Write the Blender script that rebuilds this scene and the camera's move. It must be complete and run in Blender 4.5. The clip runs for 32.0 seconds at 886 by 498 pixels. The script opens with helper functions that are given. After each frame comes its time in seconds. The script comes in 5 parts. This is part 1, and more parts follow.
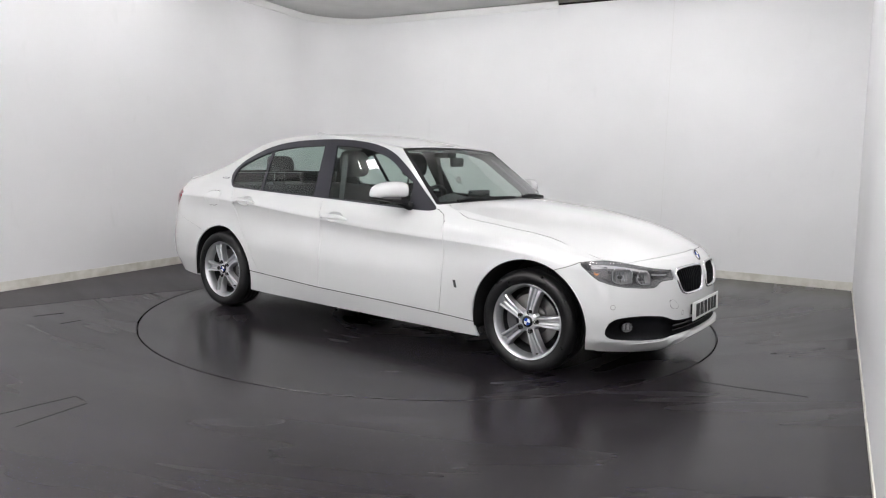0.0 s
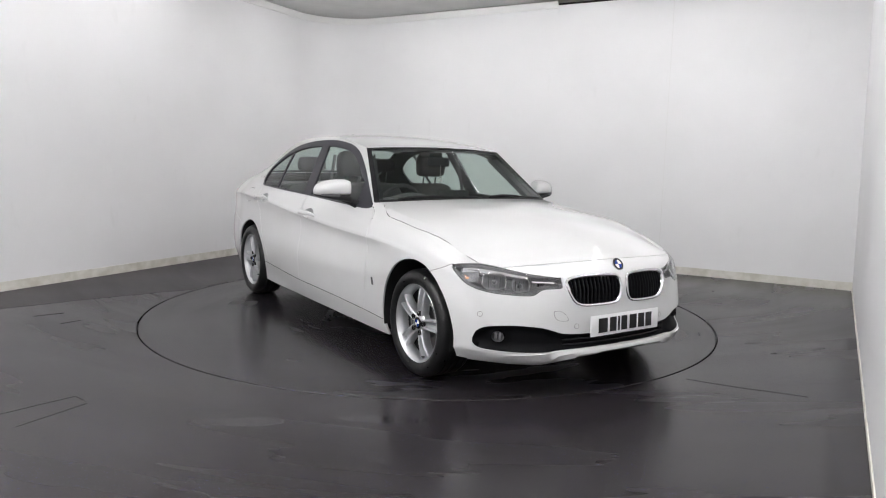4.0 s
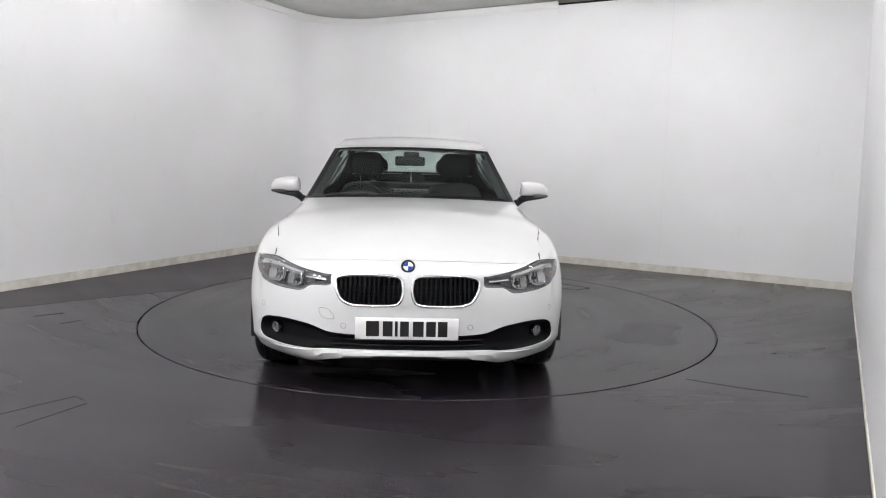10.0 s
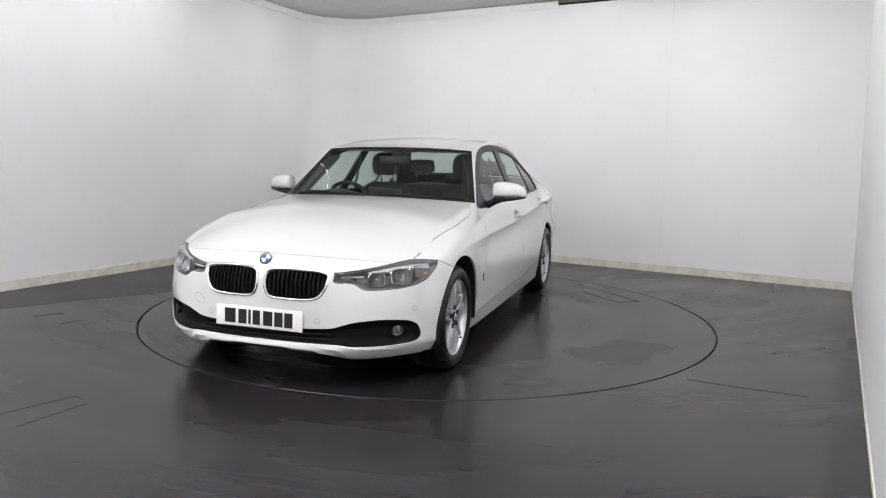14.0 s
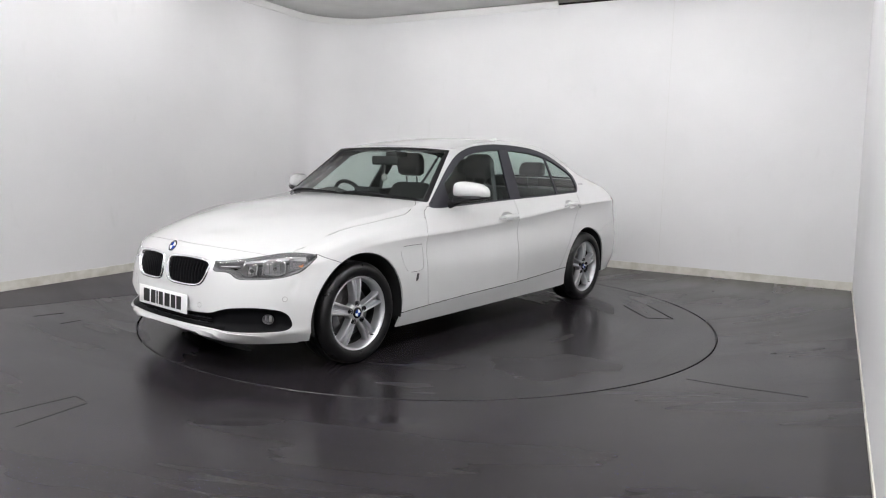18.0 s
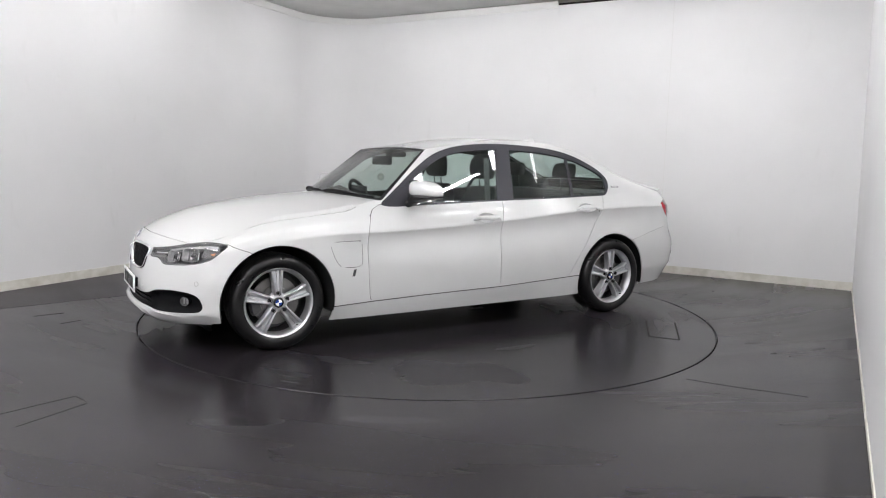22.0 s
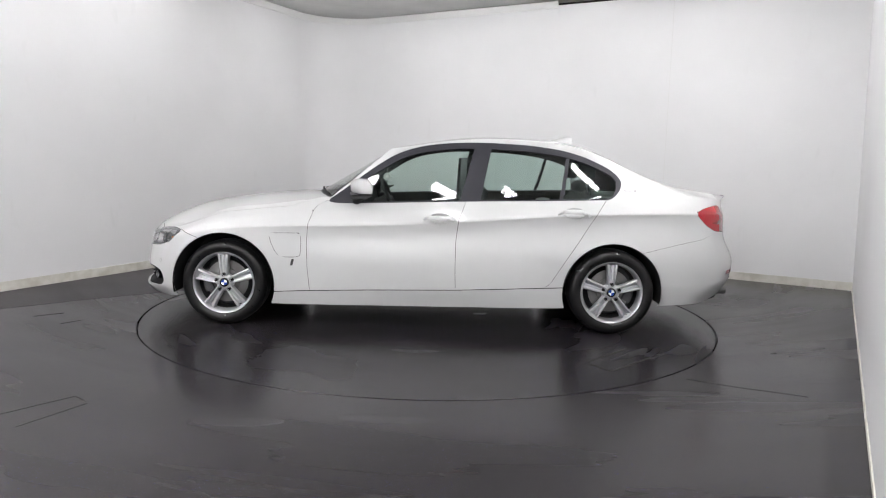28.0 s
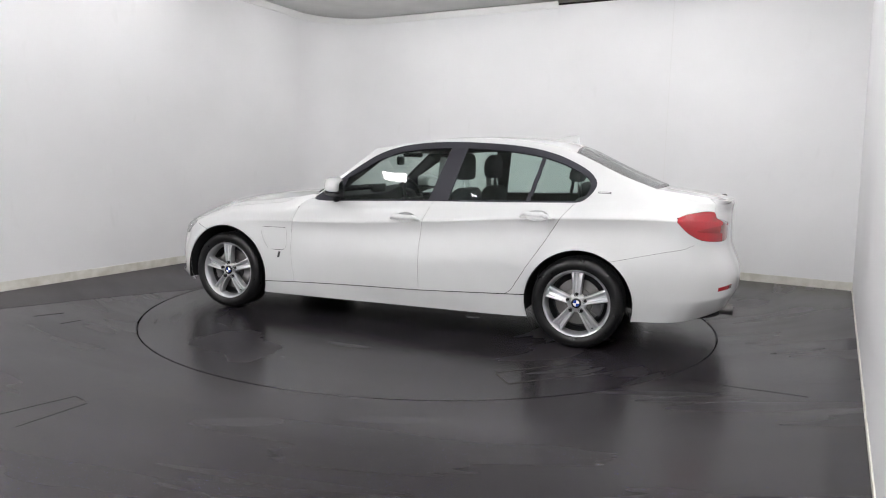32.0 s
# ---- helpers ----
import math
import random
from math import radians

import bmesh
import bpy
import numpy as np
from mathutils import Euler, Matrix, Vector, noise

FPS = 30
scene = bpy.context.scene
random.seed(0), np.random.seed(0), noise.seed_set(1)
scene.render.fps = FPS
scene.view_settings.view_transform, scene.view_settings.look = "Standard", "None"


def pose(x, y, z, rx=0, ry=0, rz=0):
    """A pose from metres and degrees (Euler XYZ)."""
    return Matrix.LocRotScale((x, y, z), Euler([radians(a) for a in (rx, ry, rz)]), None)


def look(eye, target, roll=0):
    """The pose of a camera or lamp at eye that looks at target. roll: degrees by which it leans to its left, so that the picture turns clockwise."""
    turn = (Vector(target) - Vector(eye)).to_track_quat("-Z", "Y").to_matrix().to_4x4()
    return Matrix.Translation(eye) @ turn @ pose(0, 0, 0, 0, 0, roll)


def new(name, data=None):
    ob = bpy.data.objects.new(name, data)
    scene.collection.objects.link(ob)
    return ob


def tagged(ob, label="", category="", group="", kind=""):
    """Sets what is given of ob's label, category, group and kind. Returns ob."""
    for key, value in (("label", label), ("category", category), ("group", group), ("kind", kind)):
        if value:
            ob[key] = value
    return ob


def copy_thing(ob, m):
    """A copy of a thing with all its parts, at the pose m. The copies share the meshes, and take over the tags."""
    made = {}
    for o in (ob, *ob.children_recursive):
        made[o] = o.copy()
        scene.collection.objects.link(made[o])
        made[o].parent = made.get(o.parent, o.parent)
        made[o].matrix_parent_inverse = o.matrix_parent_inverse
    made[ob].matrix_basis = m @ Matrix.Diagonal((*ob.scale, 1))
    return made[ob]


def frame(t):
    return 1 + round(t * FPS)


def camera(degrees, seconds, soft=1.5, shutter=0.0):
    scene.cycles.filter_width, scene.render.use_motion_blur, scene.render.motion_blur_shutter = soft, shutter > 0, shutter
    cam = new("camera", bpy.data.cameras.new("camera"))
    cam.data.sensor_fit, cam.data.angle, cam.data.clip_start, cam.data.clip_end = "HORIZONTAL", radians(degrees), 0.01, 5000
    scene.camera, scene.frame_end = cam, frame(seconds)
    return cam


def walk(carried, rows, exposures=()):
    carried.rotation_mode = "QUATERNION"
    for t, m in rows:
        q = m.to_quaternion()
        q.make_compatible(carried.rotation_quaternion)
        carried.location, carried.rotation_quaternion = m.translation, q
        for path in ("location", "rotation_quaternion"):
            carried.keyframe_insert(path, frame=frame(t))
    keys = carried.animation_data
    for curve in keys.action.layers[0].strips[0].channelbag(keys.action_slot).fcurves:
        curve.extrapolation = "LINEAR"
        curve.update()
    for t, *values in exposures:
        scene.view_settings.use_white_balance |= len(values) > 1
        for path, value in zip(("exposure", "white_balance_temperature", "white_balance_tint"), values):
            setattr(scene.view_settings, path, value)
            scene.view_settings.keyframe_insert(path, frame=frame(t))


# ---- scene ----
cam = camera(64.2, 32.0, soft=1.1)
EYE = (0.0, -5.732, 1.232)
AIM = (0.09968, 0.0, 0.50694)
walk(cam, [(0.0, look(EYE, AIM, 1.41)), (32.0, look(EYE, AIM, 1.41))])
scene.view_settings.exposure = 0.14

# ---- world: a closed windowless studio, so only a faint sky outside ----
world = bpy.data.worlds.new("world")
scene.world = world
world.use_nodes = True
world.node_tree.nodes["Background"].inputs[0].default_value = (0.5, 0.5, 0.52, 1)
world.node_tree.nodes["Background"].inputs[1].default_value = 0.05

# ---- materials ----
def material(name, color, rough=0.5, metal=0.0, **more):
    m = bpy.data.materials.new(name)
    m.use_nodes = True
    b = m.node_tree.nodes["Principled BSDF"]
    b.inputs["Base Color"].default_value = (*color, 1)
    b.inputs["Roughness"].default_value = rough
    b.inputs["Metallic"].default_value = metal
    for key, value in more.items():
        b.inputs[key.replace("_", " ")].default_value = value
    return m


def tex(m, kind, scale, detail=4.0, coord="Object", stretch=(1, 1, 1), **kw):
    """A texture node of that kind at a real-world scale, fed from object space."""
    n = m.node_tree.nodes
    l = m.node_tree.links
    c = n.new("ShaderNodeTexCoord")
    mp = n.new("ShaderNodeMapping")
    mp.inputs["Scale"].default_value = stretch
    l.new(c.outputs[coord], mp.inputs["Vector"])
    t = n.new(kind)
    t.inputs["Scale"].default_value = scale
    if "Detail" in t.inputs:
        t.inputs["Detail"].default_value = detail
    for k, v in kw.items():
        t.inputs[k].default_value = v
    l.new(mp.outputs["Vector"], t.inputs["Vector"])
    return t


def ramp(m, source, stops):
    r = m.node_tree.nodes.new("ShaderNodeValToRGB")
    e = r.color_ramp.elements
    while len(e) < len(stops):
        e.new(0.5)
    for el, (p, c) in zip(e, stops):
        el.position = p
        el.color = (*c, 1) if len(c) == 3 else c
    m.node_tree.links.new(source, r.inputs["Fac"])
    return r


def bump(m, source, strength=0.2, distance=0.01):
    b = m.node_tree.nodes.new("ShaderNodeBump")
    b.inputs["Strength"].default_value = strength
    b.inputs["Distance"].default_value = distance
    m.node_tree.links.new(source, b.inputs["Height"])
    m.node_tree.links.new(b.outputs["Normal"], m.node_tree.nodes["Principled BSDF"].inputs["Normal"])


def mixed(m, fac, a, b, mode="MIX"):
    """Colour mix of two sockets or colours."""
    x = m.node_tree.nodes.new("ShaderNodeMix")
    x.data_type = "RGBA"
    x.blend_type = mode
    for sock, v in ((x.inputs[0], fac), (x.inputs[6], a), (x.inputs[7], b)):
        if isinstance(v, (int, float)):
            sock.default_value = v
        elif isinstance(v, tuple):
            sock.default_value = (*v, 1)
        else:
            m.node_tree.links.new(v, sock)
    return x.outputs[2]


def feed(m, socket, name):
    m.node_tree.links.new(socket, m.node_tree.nodes["Principled BSDF"].inputs[name])


def ramp_value(m, source, lo, hi, p0=0.3, p1=0.7):
    r = ramp(m, source, [(p0, (lo, lo, lo)), (p1, (hi, hi, hi))])
    return r.outputs["Color"]


def glass(name, tint, ior=1.5, rough=0.0):
    """Thin glass: tinted see-through with a mirror gloss that grows at the rim."""
    m = bpy.data.materials.new(name)
    m.use_nodes = True
    n, l = m.node_tree.nodes, m.node_tree.links
    n.remove(n["Principled BSDF"])
    t = n.new("ShaderNodeBsdfTransparent")
    t.inputs[0].default_value = (*tint, 1)
    g = n.new("ShaderNodeBsdfGlossy")
    g.inputs["Roughness"].default_value = rough
    w = n.new("ShaderNodeLayerWeight")
    w.inputs[0].default_value = 0.5
    p = n.new("ShaderNodeMath")
    p.operation = "POWER"
    p.inputs[1].default_value = 5.0
    l.new(w.outputs["Facing"], p.inputs[0])
    f = n.new("ShaderNodeMath")
    f.operation = "MULTIPLY_ADD"
    f.inputs[1].default_value = 0.9
    f.inputs[2].default_value = 1.75 * ((ior - 1) / (ior + 1)) ** 2
    l.new(p.outputs[0], f.inputs[0])
    x = n.new("ShaderNodeMixShader")
    l.new(f.outputs[0], x.inputs[0])
    l.new(t.outputs[0], x.inputs[1])
    l.new(g.outputs[0], x.inputs[2])
    l.new(x.outputs[0], n["Material Output"].inputs[0])
    return m


def glow(name, color, strength):
    m = bpy.data.materials.new(name)
    m.use_nodes = True
    n, l = m.node_tree.nodes, m.node_tree.links
    n.remove(n["Principled BSDF"])
    e = n.new("ShaderNodeEmission")
    e.inputs[0].default_value = (*color, 1)
    e.inputs[1].default_value = strength
    l.new(e.outputs[0], n["Material Output"].inputs[0])
    return m


# white emulsion on plasterboard: roller stipple, faint blotches, scuffs low down
WALL = material("white_wall_paint", (0.78, 0.78, 0.785), 0.62)
_n = tex(WALL, "ShaderNodeTexNoise", 1.1, 5)
_c = ramp(WALL, _n.outputs["Fac"], [(0.3, (0.755, 0.755, 0.76)), (0.7, (0.80, 0.80, 0.805))])
_n2 = tex(WALL, "ShaderNodeTexNoise", 7.0, 6, stretch=(1, 1, 0.35))
_c2 = ramp(WALL, _n2.outputs["Fac"], [(0.66, (1, 1, 1)), (0.80, (0.90, 0.90, 0.89))])
feed(WALL, mixed(WALL, 0.5, _c.outputs["Color"], _c2.outputs["Color"], "MULTIPLY"), "Base Color")
bump(WALL, tex(WALL, "ShaderNodeTexNoise", 160, 3).outputs["Fac"], 0.12, 0.002)

CEILING = material("grey_white_ceiling_paint", (0.72, 0.72, 0.70), 0.8)
_n = tex(CEILING, "ShaderNodeTexNoise", 2.2, 6)
feed(CEILING, ramp(CEILING, _n.outputs["Fac"], [(0.3, (0.66, 0.66, 0.64)), (0.7, (0.76, 0.76, 0.74))]).outputs["Color"], "Base Color")

SKIRT = material("cream_skirting_paint", (0.76, 0.75, 0.70), 0.45)
_n = tex(SKIRT, "ShaderNodeTexNoise", 9, 5)
feed(SKIRT, ramp(SKIRT, _n.outputs["Fac"], [(0.35, (0.58, 0.56, 0.49)), (0.65, (0.73, 0.715, 0.66))]).outputs["Color"], "Base Color")
TRIM = material("white_trim_paint", (0.78, 0.78, 0.77), 0.5)
# Near-black: dark joints and plugs, and shade put into hollow linings.
VOID = material("joint_and_shade_black", (0.02, 0.018, 0.016), 0.9)
JOINT = material("dirty_floor_joint", (0.010, 0.009, 0.009), 0.30, Specular_IOR_Level=0.17)


def math_node(m, op, a, b=None, c=None):
    """A math node fed by sockets or numbers."""
    n = m.node_tree.nodes.new("ShaderNodeMath")
    n.operation = op
    for k, v in enumerate((a, b, c)):
        if v is None:
            continue
        if isinstance(v, (int, float)):
            n.inputs[k].default_value = v
        else:
            m.node_tree.links.new(v, n.inputs[k])
    return n.outputs[0]


def blotch(m, x, y, turn, long, wide, ragged=1.0, scale=3.0):
    """1 inside a ragged oval on the floor, 0 outside."""
    n, l = m.node_tree.nodes, m.node_tree.links
    c = n.new("ShaderNodeTexCoord")
    mp = n.new("ShaderNodeMapping")
    mp.vector_type = "TEXTURE"
    mp.inputs["Location"].default_value = (x, y, 0)
    mp.inputs["Rotation"].default_value = (0, 0, radians(turn))
    mp.inputs["Scale"].default_value = (long, wide, 1)
    l.new(c.outputs["Object"], mp.inputs["Vector"])
    ln = n.new("ShaderNodeVectorMath")
    ln.operation = "LENGTH"
    l.new(mp.outputs["Vector"], ln.inputs[0])
    wob = tex(m, "ShaderNodeTexNoise", scale, 5)
    edge = math_node(m, "MULTIPLY_ADD", wob.outputs["Fac"], ragged, ln.outputs["Value"])
    return ramp_value(m, edge, 1.0, 0.0, 0.46 + 0.5 * ragged, 0.62 + 0.5 * ragged)


def arcs(m, cx, cy, fine, long, detail=4.0):
    """Noise drawn out along circles round a centre, like tyre and mop marks."""
    n, l = m.node_tree.nodes, m.node_tree.links
    c = n.new("ShaderNodeTexCoord")
    sep = n.new("ShaderNodeSeparateXYZ")
    l.new(c.outputs["Object"], sep.inputs[0])
    dx = math_node(m, "SUBTRACT", sep.outputs[0], cx)
    dy = math_node(m, "SUBTRACT", sep.outputs[1], cy)
    r = math_node(m, "SQRT", math_node(m, "MULTIPLY_ADD", dx, dx, math_node(m, "MULTIPLY", dy, dy)))
    ang = math_node(m, "ARCTAN2", dy, dx)
    com = n.new("ShaderNodeCombineXYZ")
    l.new(math_node(m, "MULTIPLY", r, fine), com.inputs[0])
    l.new(math_node(m, "MULTIPLY", ang, long), com.inputs[1])
    t = n.new("ShaderNodeTexNoise")
    t.inputs["Scale"].default_value = 1.0
    t.inputs["Detail"].default_value = detail
    l.new(com.outputs[0], t.inputs["Vector"])
    return t.outputs["Fac"]


def floor_material(name, swirl, dull=0.0, tone=1.0, centre=(0.0, 0.0), marks=1.0, blotches=()):
    """Black sparkle vinyl, damp and scuffed: fine blue and grey chips, mopped smears, dull worn patches."""
    m = material(name, (0.02, 0.02, 0.021), 0.3, Specular_IOR_Level=0.26)
    big = tex(m, "ShaderNodeTexNoise", 0.8, 5, stretch=swirl)
    fine = tex(m, "ShaderNodeTexNoise", 16, 6)
    base = ramp(m, big.outputs["Fac"], [(0.2, (0.0180 * tone, 0.0156 * tone, 0.0174 * tone)), (0.8, (0.0235 * tone, 0.0206 * tone, 0.0228 * tone))])
    grain = ramp(m, fine.outputs["Fac"], [(0.3, (0.75, 0.75, 0.75)), (0.7, (1.05, 1.05, 1.05))])
    col = mixed(m, 1.0, base.outputs["Color"], grain.outputs["Color"], "MULTIPLY")
    drift = ramp_value(m, tex(m, "ShaderNodeTexNoise", 1.6, 4).outputs["Fac"], 0.25, 1.0, 0.38, 0.62)
    for size, thin, cut in ((95, 0.14, 0.87), (170, 0.20, 0.84)):
        chip = tex(m, "ShaderNodeTexVoronoi", size, 0)
        dot = ramp(m, chip.outputs["Distance"], [(thin, (1, 1, 1)), (thin + 0.08, (0, 0, 0))])
        pick = m.node_tree.nodes.new("ShaderNodeSeparateColor")
        m.node_tree.links.new(chip.outputs["Color"], pick.inputs[0])
        keep = ramp(m, pick.outputs[0], [(cut, (0, 0, 0)), (cut + 0.03, (1, 1, 1))])
        hue = ramp(m, pick.outputs[1], [(0.0, (0.07, 0.07, 0.30)), (0.55, (0.11, 0.11, 0.36)), (0.60, (0.17, 0.17, 0.22)), (0.86, (0.24, 0.235, 0.27)), (0.94, (0.20, 0.11, 0.08))])
        mask = mixed(m, 1.0, dot.outputs["Color"], keep.outputs["Color"], "MULTIPLY")
        mask = mixed(m, 1.0, mask, drift, "MULTIPLY")
        col = mixed(m, mask, col, hue.outputs["Color"])
    feed(m, col, "Base Color")
    smear = tex(m, "ShaderNodeTexNoise", 0.7, 1.5, stretch=swirl)
    mop = arcs(m, centre[0], centre[1], 3.2, 1.1, 2)
    rub = arcs(m, centre[0], centre[1], 9.0, 2.6, 2)
    rough = math_node(m, "ADD", ramp_value(m, smear.outputs["Fac"], 0.15 + dull, 0.25 + dull, 0.25, 0.75), ramp_value(m, mop, 0.0, 0.11 * marks, 0.40, 0.64))
    rough = math_node(m, "ADD", rough, ramp_value(m, rub, 0.0, 0.06 * marks, 0.45, 0.68))
    for spot_at, amount in blotches:
        rough = math_node(m, "ADD", rough, math_node(m, "MULTIPLY", blotch(m, *spot_at), amount))
    feed(m, math_node(m, "MAXIMUM", rough, 0.06), "Roughness")
    bump(m, tex(m, "ShaderNodeTexNoise", 70, 3).outputs["Fac"], 0.05, 0.002)
    return m


FLOOR = floor_material("sparkle_vinyl_floor", (0.6, 1.6, 1), 0.04, 1.0, (0.9, 3.2), 0.35,
                       [((-0.9, -2.56, 3, 0.42, 0.10), -0.10), ((-0.2, -2.50, -3, 0.40, 0.08), -0.10)])
DISC = floor_material("sparkle_vinyl_turntable", (1, 1, 1), 0.02, 0.8, (0.0, 0.0), 0.35,
                      [((0.75, 1.55, 150, 0.95, 0.42, 1.0, 3.2), 0.07)])
LAMP = glow("lamp_diffuser", (1.0, 0.99, 1.0), 40.0)
# Glow of the fill lights added over the near end.
NEAR_FILL = glow("near_fill_glow", (1.0, 0.985, 1.0), 71.0)
# Glow of the fill lights added to brighten the walls.
WALL_FILL = glow("wall_fill_glow", (1.0, 0.985, 1.0), 14.5)
# Glow of the fill lights added along the side wall.
SIDE_FILL = glow("side_fill_glow", (1.0, 0.985, 1.0), 115.0)
FLOOR_DULL = floor_material("dull_vinyl_strip", (0.6, 1.6, 1), 0.2, 1.8, (0.9, 3.2), 0.3)
LAMP_FRAME = material("lamp_frame", (0.75, 0.75, 0.75), 0.4)

PAINT = material("white_car_paint", (0.655, 0.655, 0.65), 0.28, Coat_Weight=1.0, Coat_Roughness=0.03)
_n = tex(PAINT, "ShaderNodeTexNoise", 3.0, 4)
feed(PAINT, ramp(PAINT, _n.outputs["Fac"], [(0.3, (0.605, 0.61, 0.608)), (0.7, (0.63, 0.635, 0.633))]).outputs["Color"], "Base Color")
BLACK_GLOSS = material("black_gloss_trim", (0.012, 0.012, 0.015), 0.22)
BLACK_SATIN = material("blue_black_satin_trim", (0.026, 0.026, 0.034), 0.42, Specular_IOR_Level=0.3)
BLACK_PLASTIC = material("black_grained_plastic", (0.008, 0.008, 0.009), 0.55, Specular_IOR_Level=0.3)
bump(BLACK_PLASTIC, tex(BLACK_PLASTIC, "ShaderNodeTexNoise", 260, 2).outputs["Fac"], 0.25, 0.001)
GRILLE_BLACK = material("black_grille_plastic", (0.005, 0.005, 0.006), 0.6, Specular_IOR_Level=0.10)
# Underbody black; also puts shade into the gap strips and liner.
UNDER = material("underbody_and_shade_black", (0.008, 0.008, 0.008), 0.85)
CHROME = material("chrome", (0.82, 0.82, 0.83), 0.09, 1.0)
ALLOY = material("silver_alloy", (0.60, 0.605, 0.62), 0.30, 0.8)
ALLOY_DARK = material("dark_alloy_barrel", (0.06, 0.06, 0.063), 0.5, 0.5)
STEEL = material("brushed_brake_steel", (0.27, 0.265, 0.26), 0.38, 1.0)
RUBBER = material("tyre_rubber", (0.006, 0.006, 0.0065), 0.40, Specular_IOR_Level=0.4)
_n = tex(RUBBER, "ShaderNodeTexNoise", 30, 5)
feed(RUBBER, ramp_value(RUBBER, _n.outputs["Fac"], 0.26, 0.46), "Roughness")
SIDE_GLASS = glass("side_glass", (0.76, 0.85, 0.81))
REAR_GLASS = glass("tinted_side_glass", (0.72, 0.82, 0.78))
SCREEN_GLASS = glass("windscreen_glass", (0.80, 0.87, 0.84))
LENS = glass("headlamp_lens", (0.96, 0.96, 0.96), 1.45)
LAMP_HOUSING = material("grey_lamp_housing", (0.10, 0.10, 0.105), 0.4, 0.3)
LAMP_SILVER = material("silver_lamp_bowl", (0.15, 0.15, 0.155), 0.40, 0.4)
REFLECTOR = material("lamp_reflector", (0.42, 0.42, 0.43), 0.30, 0.9)
LAMP_BROW = material("satin_silver_brow", (0.36, 0.36, 0.365), 0.5, 0.3)
AMBER = material("amber_plastic", (0.62, 0.24, 0.10), 0.25)
RED_LENS = material("red_tail_lens", (0.40, 0.008, 0.016), 0.10, Coat_Weight=1.0)
RED_DARK = material("dark_red_tail_lens", (0.27, 0.005, 0.009), 0.15, Coat_Weight=1.0)
PLATE_WHITE = material("white_plate", (0.82, 0.82, 0.82), 0.35)
INK = material("black_ink", (0.006, 0.006, 0.006), 0.5)
BLUE = material("enamel_blue", (0.015, 0.055, 0.30), 0.25)
WHITE_ENAMEL = material("white_enamel", (0.85, 0.85, 0.85), 0.25)
CLOTH = material("black_seat_cloth", (0.020, 0.020, 0.021), 0.9)
_n = tex(CLOTH, "ShaderNodeTexNoise", 180, 3)
feed(CLOTH, ramp(CLOTH, _n.outputs["Fac"], [(0.3, (0.022, 0.022, 0.023)), (0.7, (0.048, 0.048, 0.050))]).outputs["Color"], "Base Color")
DASH = material("black_soft_dash", (0.042, 0.042, 0.044), 0.65)
bump(DASH, tex(DASH, "ShaderNodeTexNoise", 320, 2).outputs["Fac"], 0.2, 0.001)
HEADLINER = material("grey_headliner", (0.32, 0.32, 0.31), 0.9)
PILLAR_LINING = material("dark_pillar_lining", (0.07, 0.07, 0.072), 0.85)
MIRROR = material("mirror_glass", (0.85, 0.85, 0.86), 0.02, 1.0)
CARD = material("white_card", (0.72, 0.73, 0.70), 0.6)
BELT = material("grey_belt_webbing", (0.11, 0.11, 0.115), 0.7)
bump(BELT, tex(BELT, "ShaderNodeTexNoise", 400, 2).outputs["Fac"], 0.2, 0.0005)
# ---- the car's skin: longitudinal lines from nose centre round the side to tail centre ----
# Sixteen stations each: three round the nose, the side from front wheel to rear wheel, three round the tail.
# Car space: x forward, y to its left, z up, origin on the ground midway between the axles.
LINE_BOTTOM = [(2.10, 0, .175), (2.06, .40, .17), (1.93, .66, .185), (1.77, .815, .20), (1.405, .84, .18), (1.03, .84, .162), (.65, .845, .163), (.2, .85, .167),
               (-.35, .855, .172), (-1.03, .862, .182), (-1.405, .85, .2), (-1.79, .838, .215), (-2.09, .77, .238), (-2.27, .62, .285), (-2.36, .35, .325), (-2.385, 0, .325)]
LINE_SILL = [(2.165, 0, .235), (2.118, .42, .235), (1.99, .68, .245), (1.79, .845, .26), (1.405, .875, .26), (1.02, .868, .262), (.65, .873, .273), (.2, .882, .285),
             (-.35, .893, .298), (-1.0, .885, .325), (-1.405, .885, .34), (-1.8, .868, .345), (-2.14, .805, .36), (-2.31, .675, .39), (-2.40, .37, .41), (-2.42, 0, .41)]
LINE_BELLY = [(2.158, 0, .42), (2.11, .42, .42), (1.99, .67, .43), (1.79, .85, .45), (1.405, .893, .50), (1.0, .882, .50), (.65, .878, .50), (.2, .89, .51),
              (-.35, .902, .52), (-1.0, .898, .54), (-1.405, .903, .55), (-1.8, .88, .55), (-2.14, .815, .54), (-2.32, .685, .53), (-2.405, .37, .53), (-2.42, 0, .53)]
LINE_CREASE = [(2.15, 0, .585), (2.09, .42, .58), (1.93, .70, .60), (1.755, .835, .64), (1.405, .885, .705), (1.0, .878, .735), (.65, .868, .743), (.2, .872, .762),
               (-.35, .885, .80), (-1.0, .886, .853), (-1.405, .882, .875), (-1.8, .852, .885), (-2.11, .795, .88), (-2.25, .655, .87), (-2.325, .36, .87), (-2.35, 0, .87)]
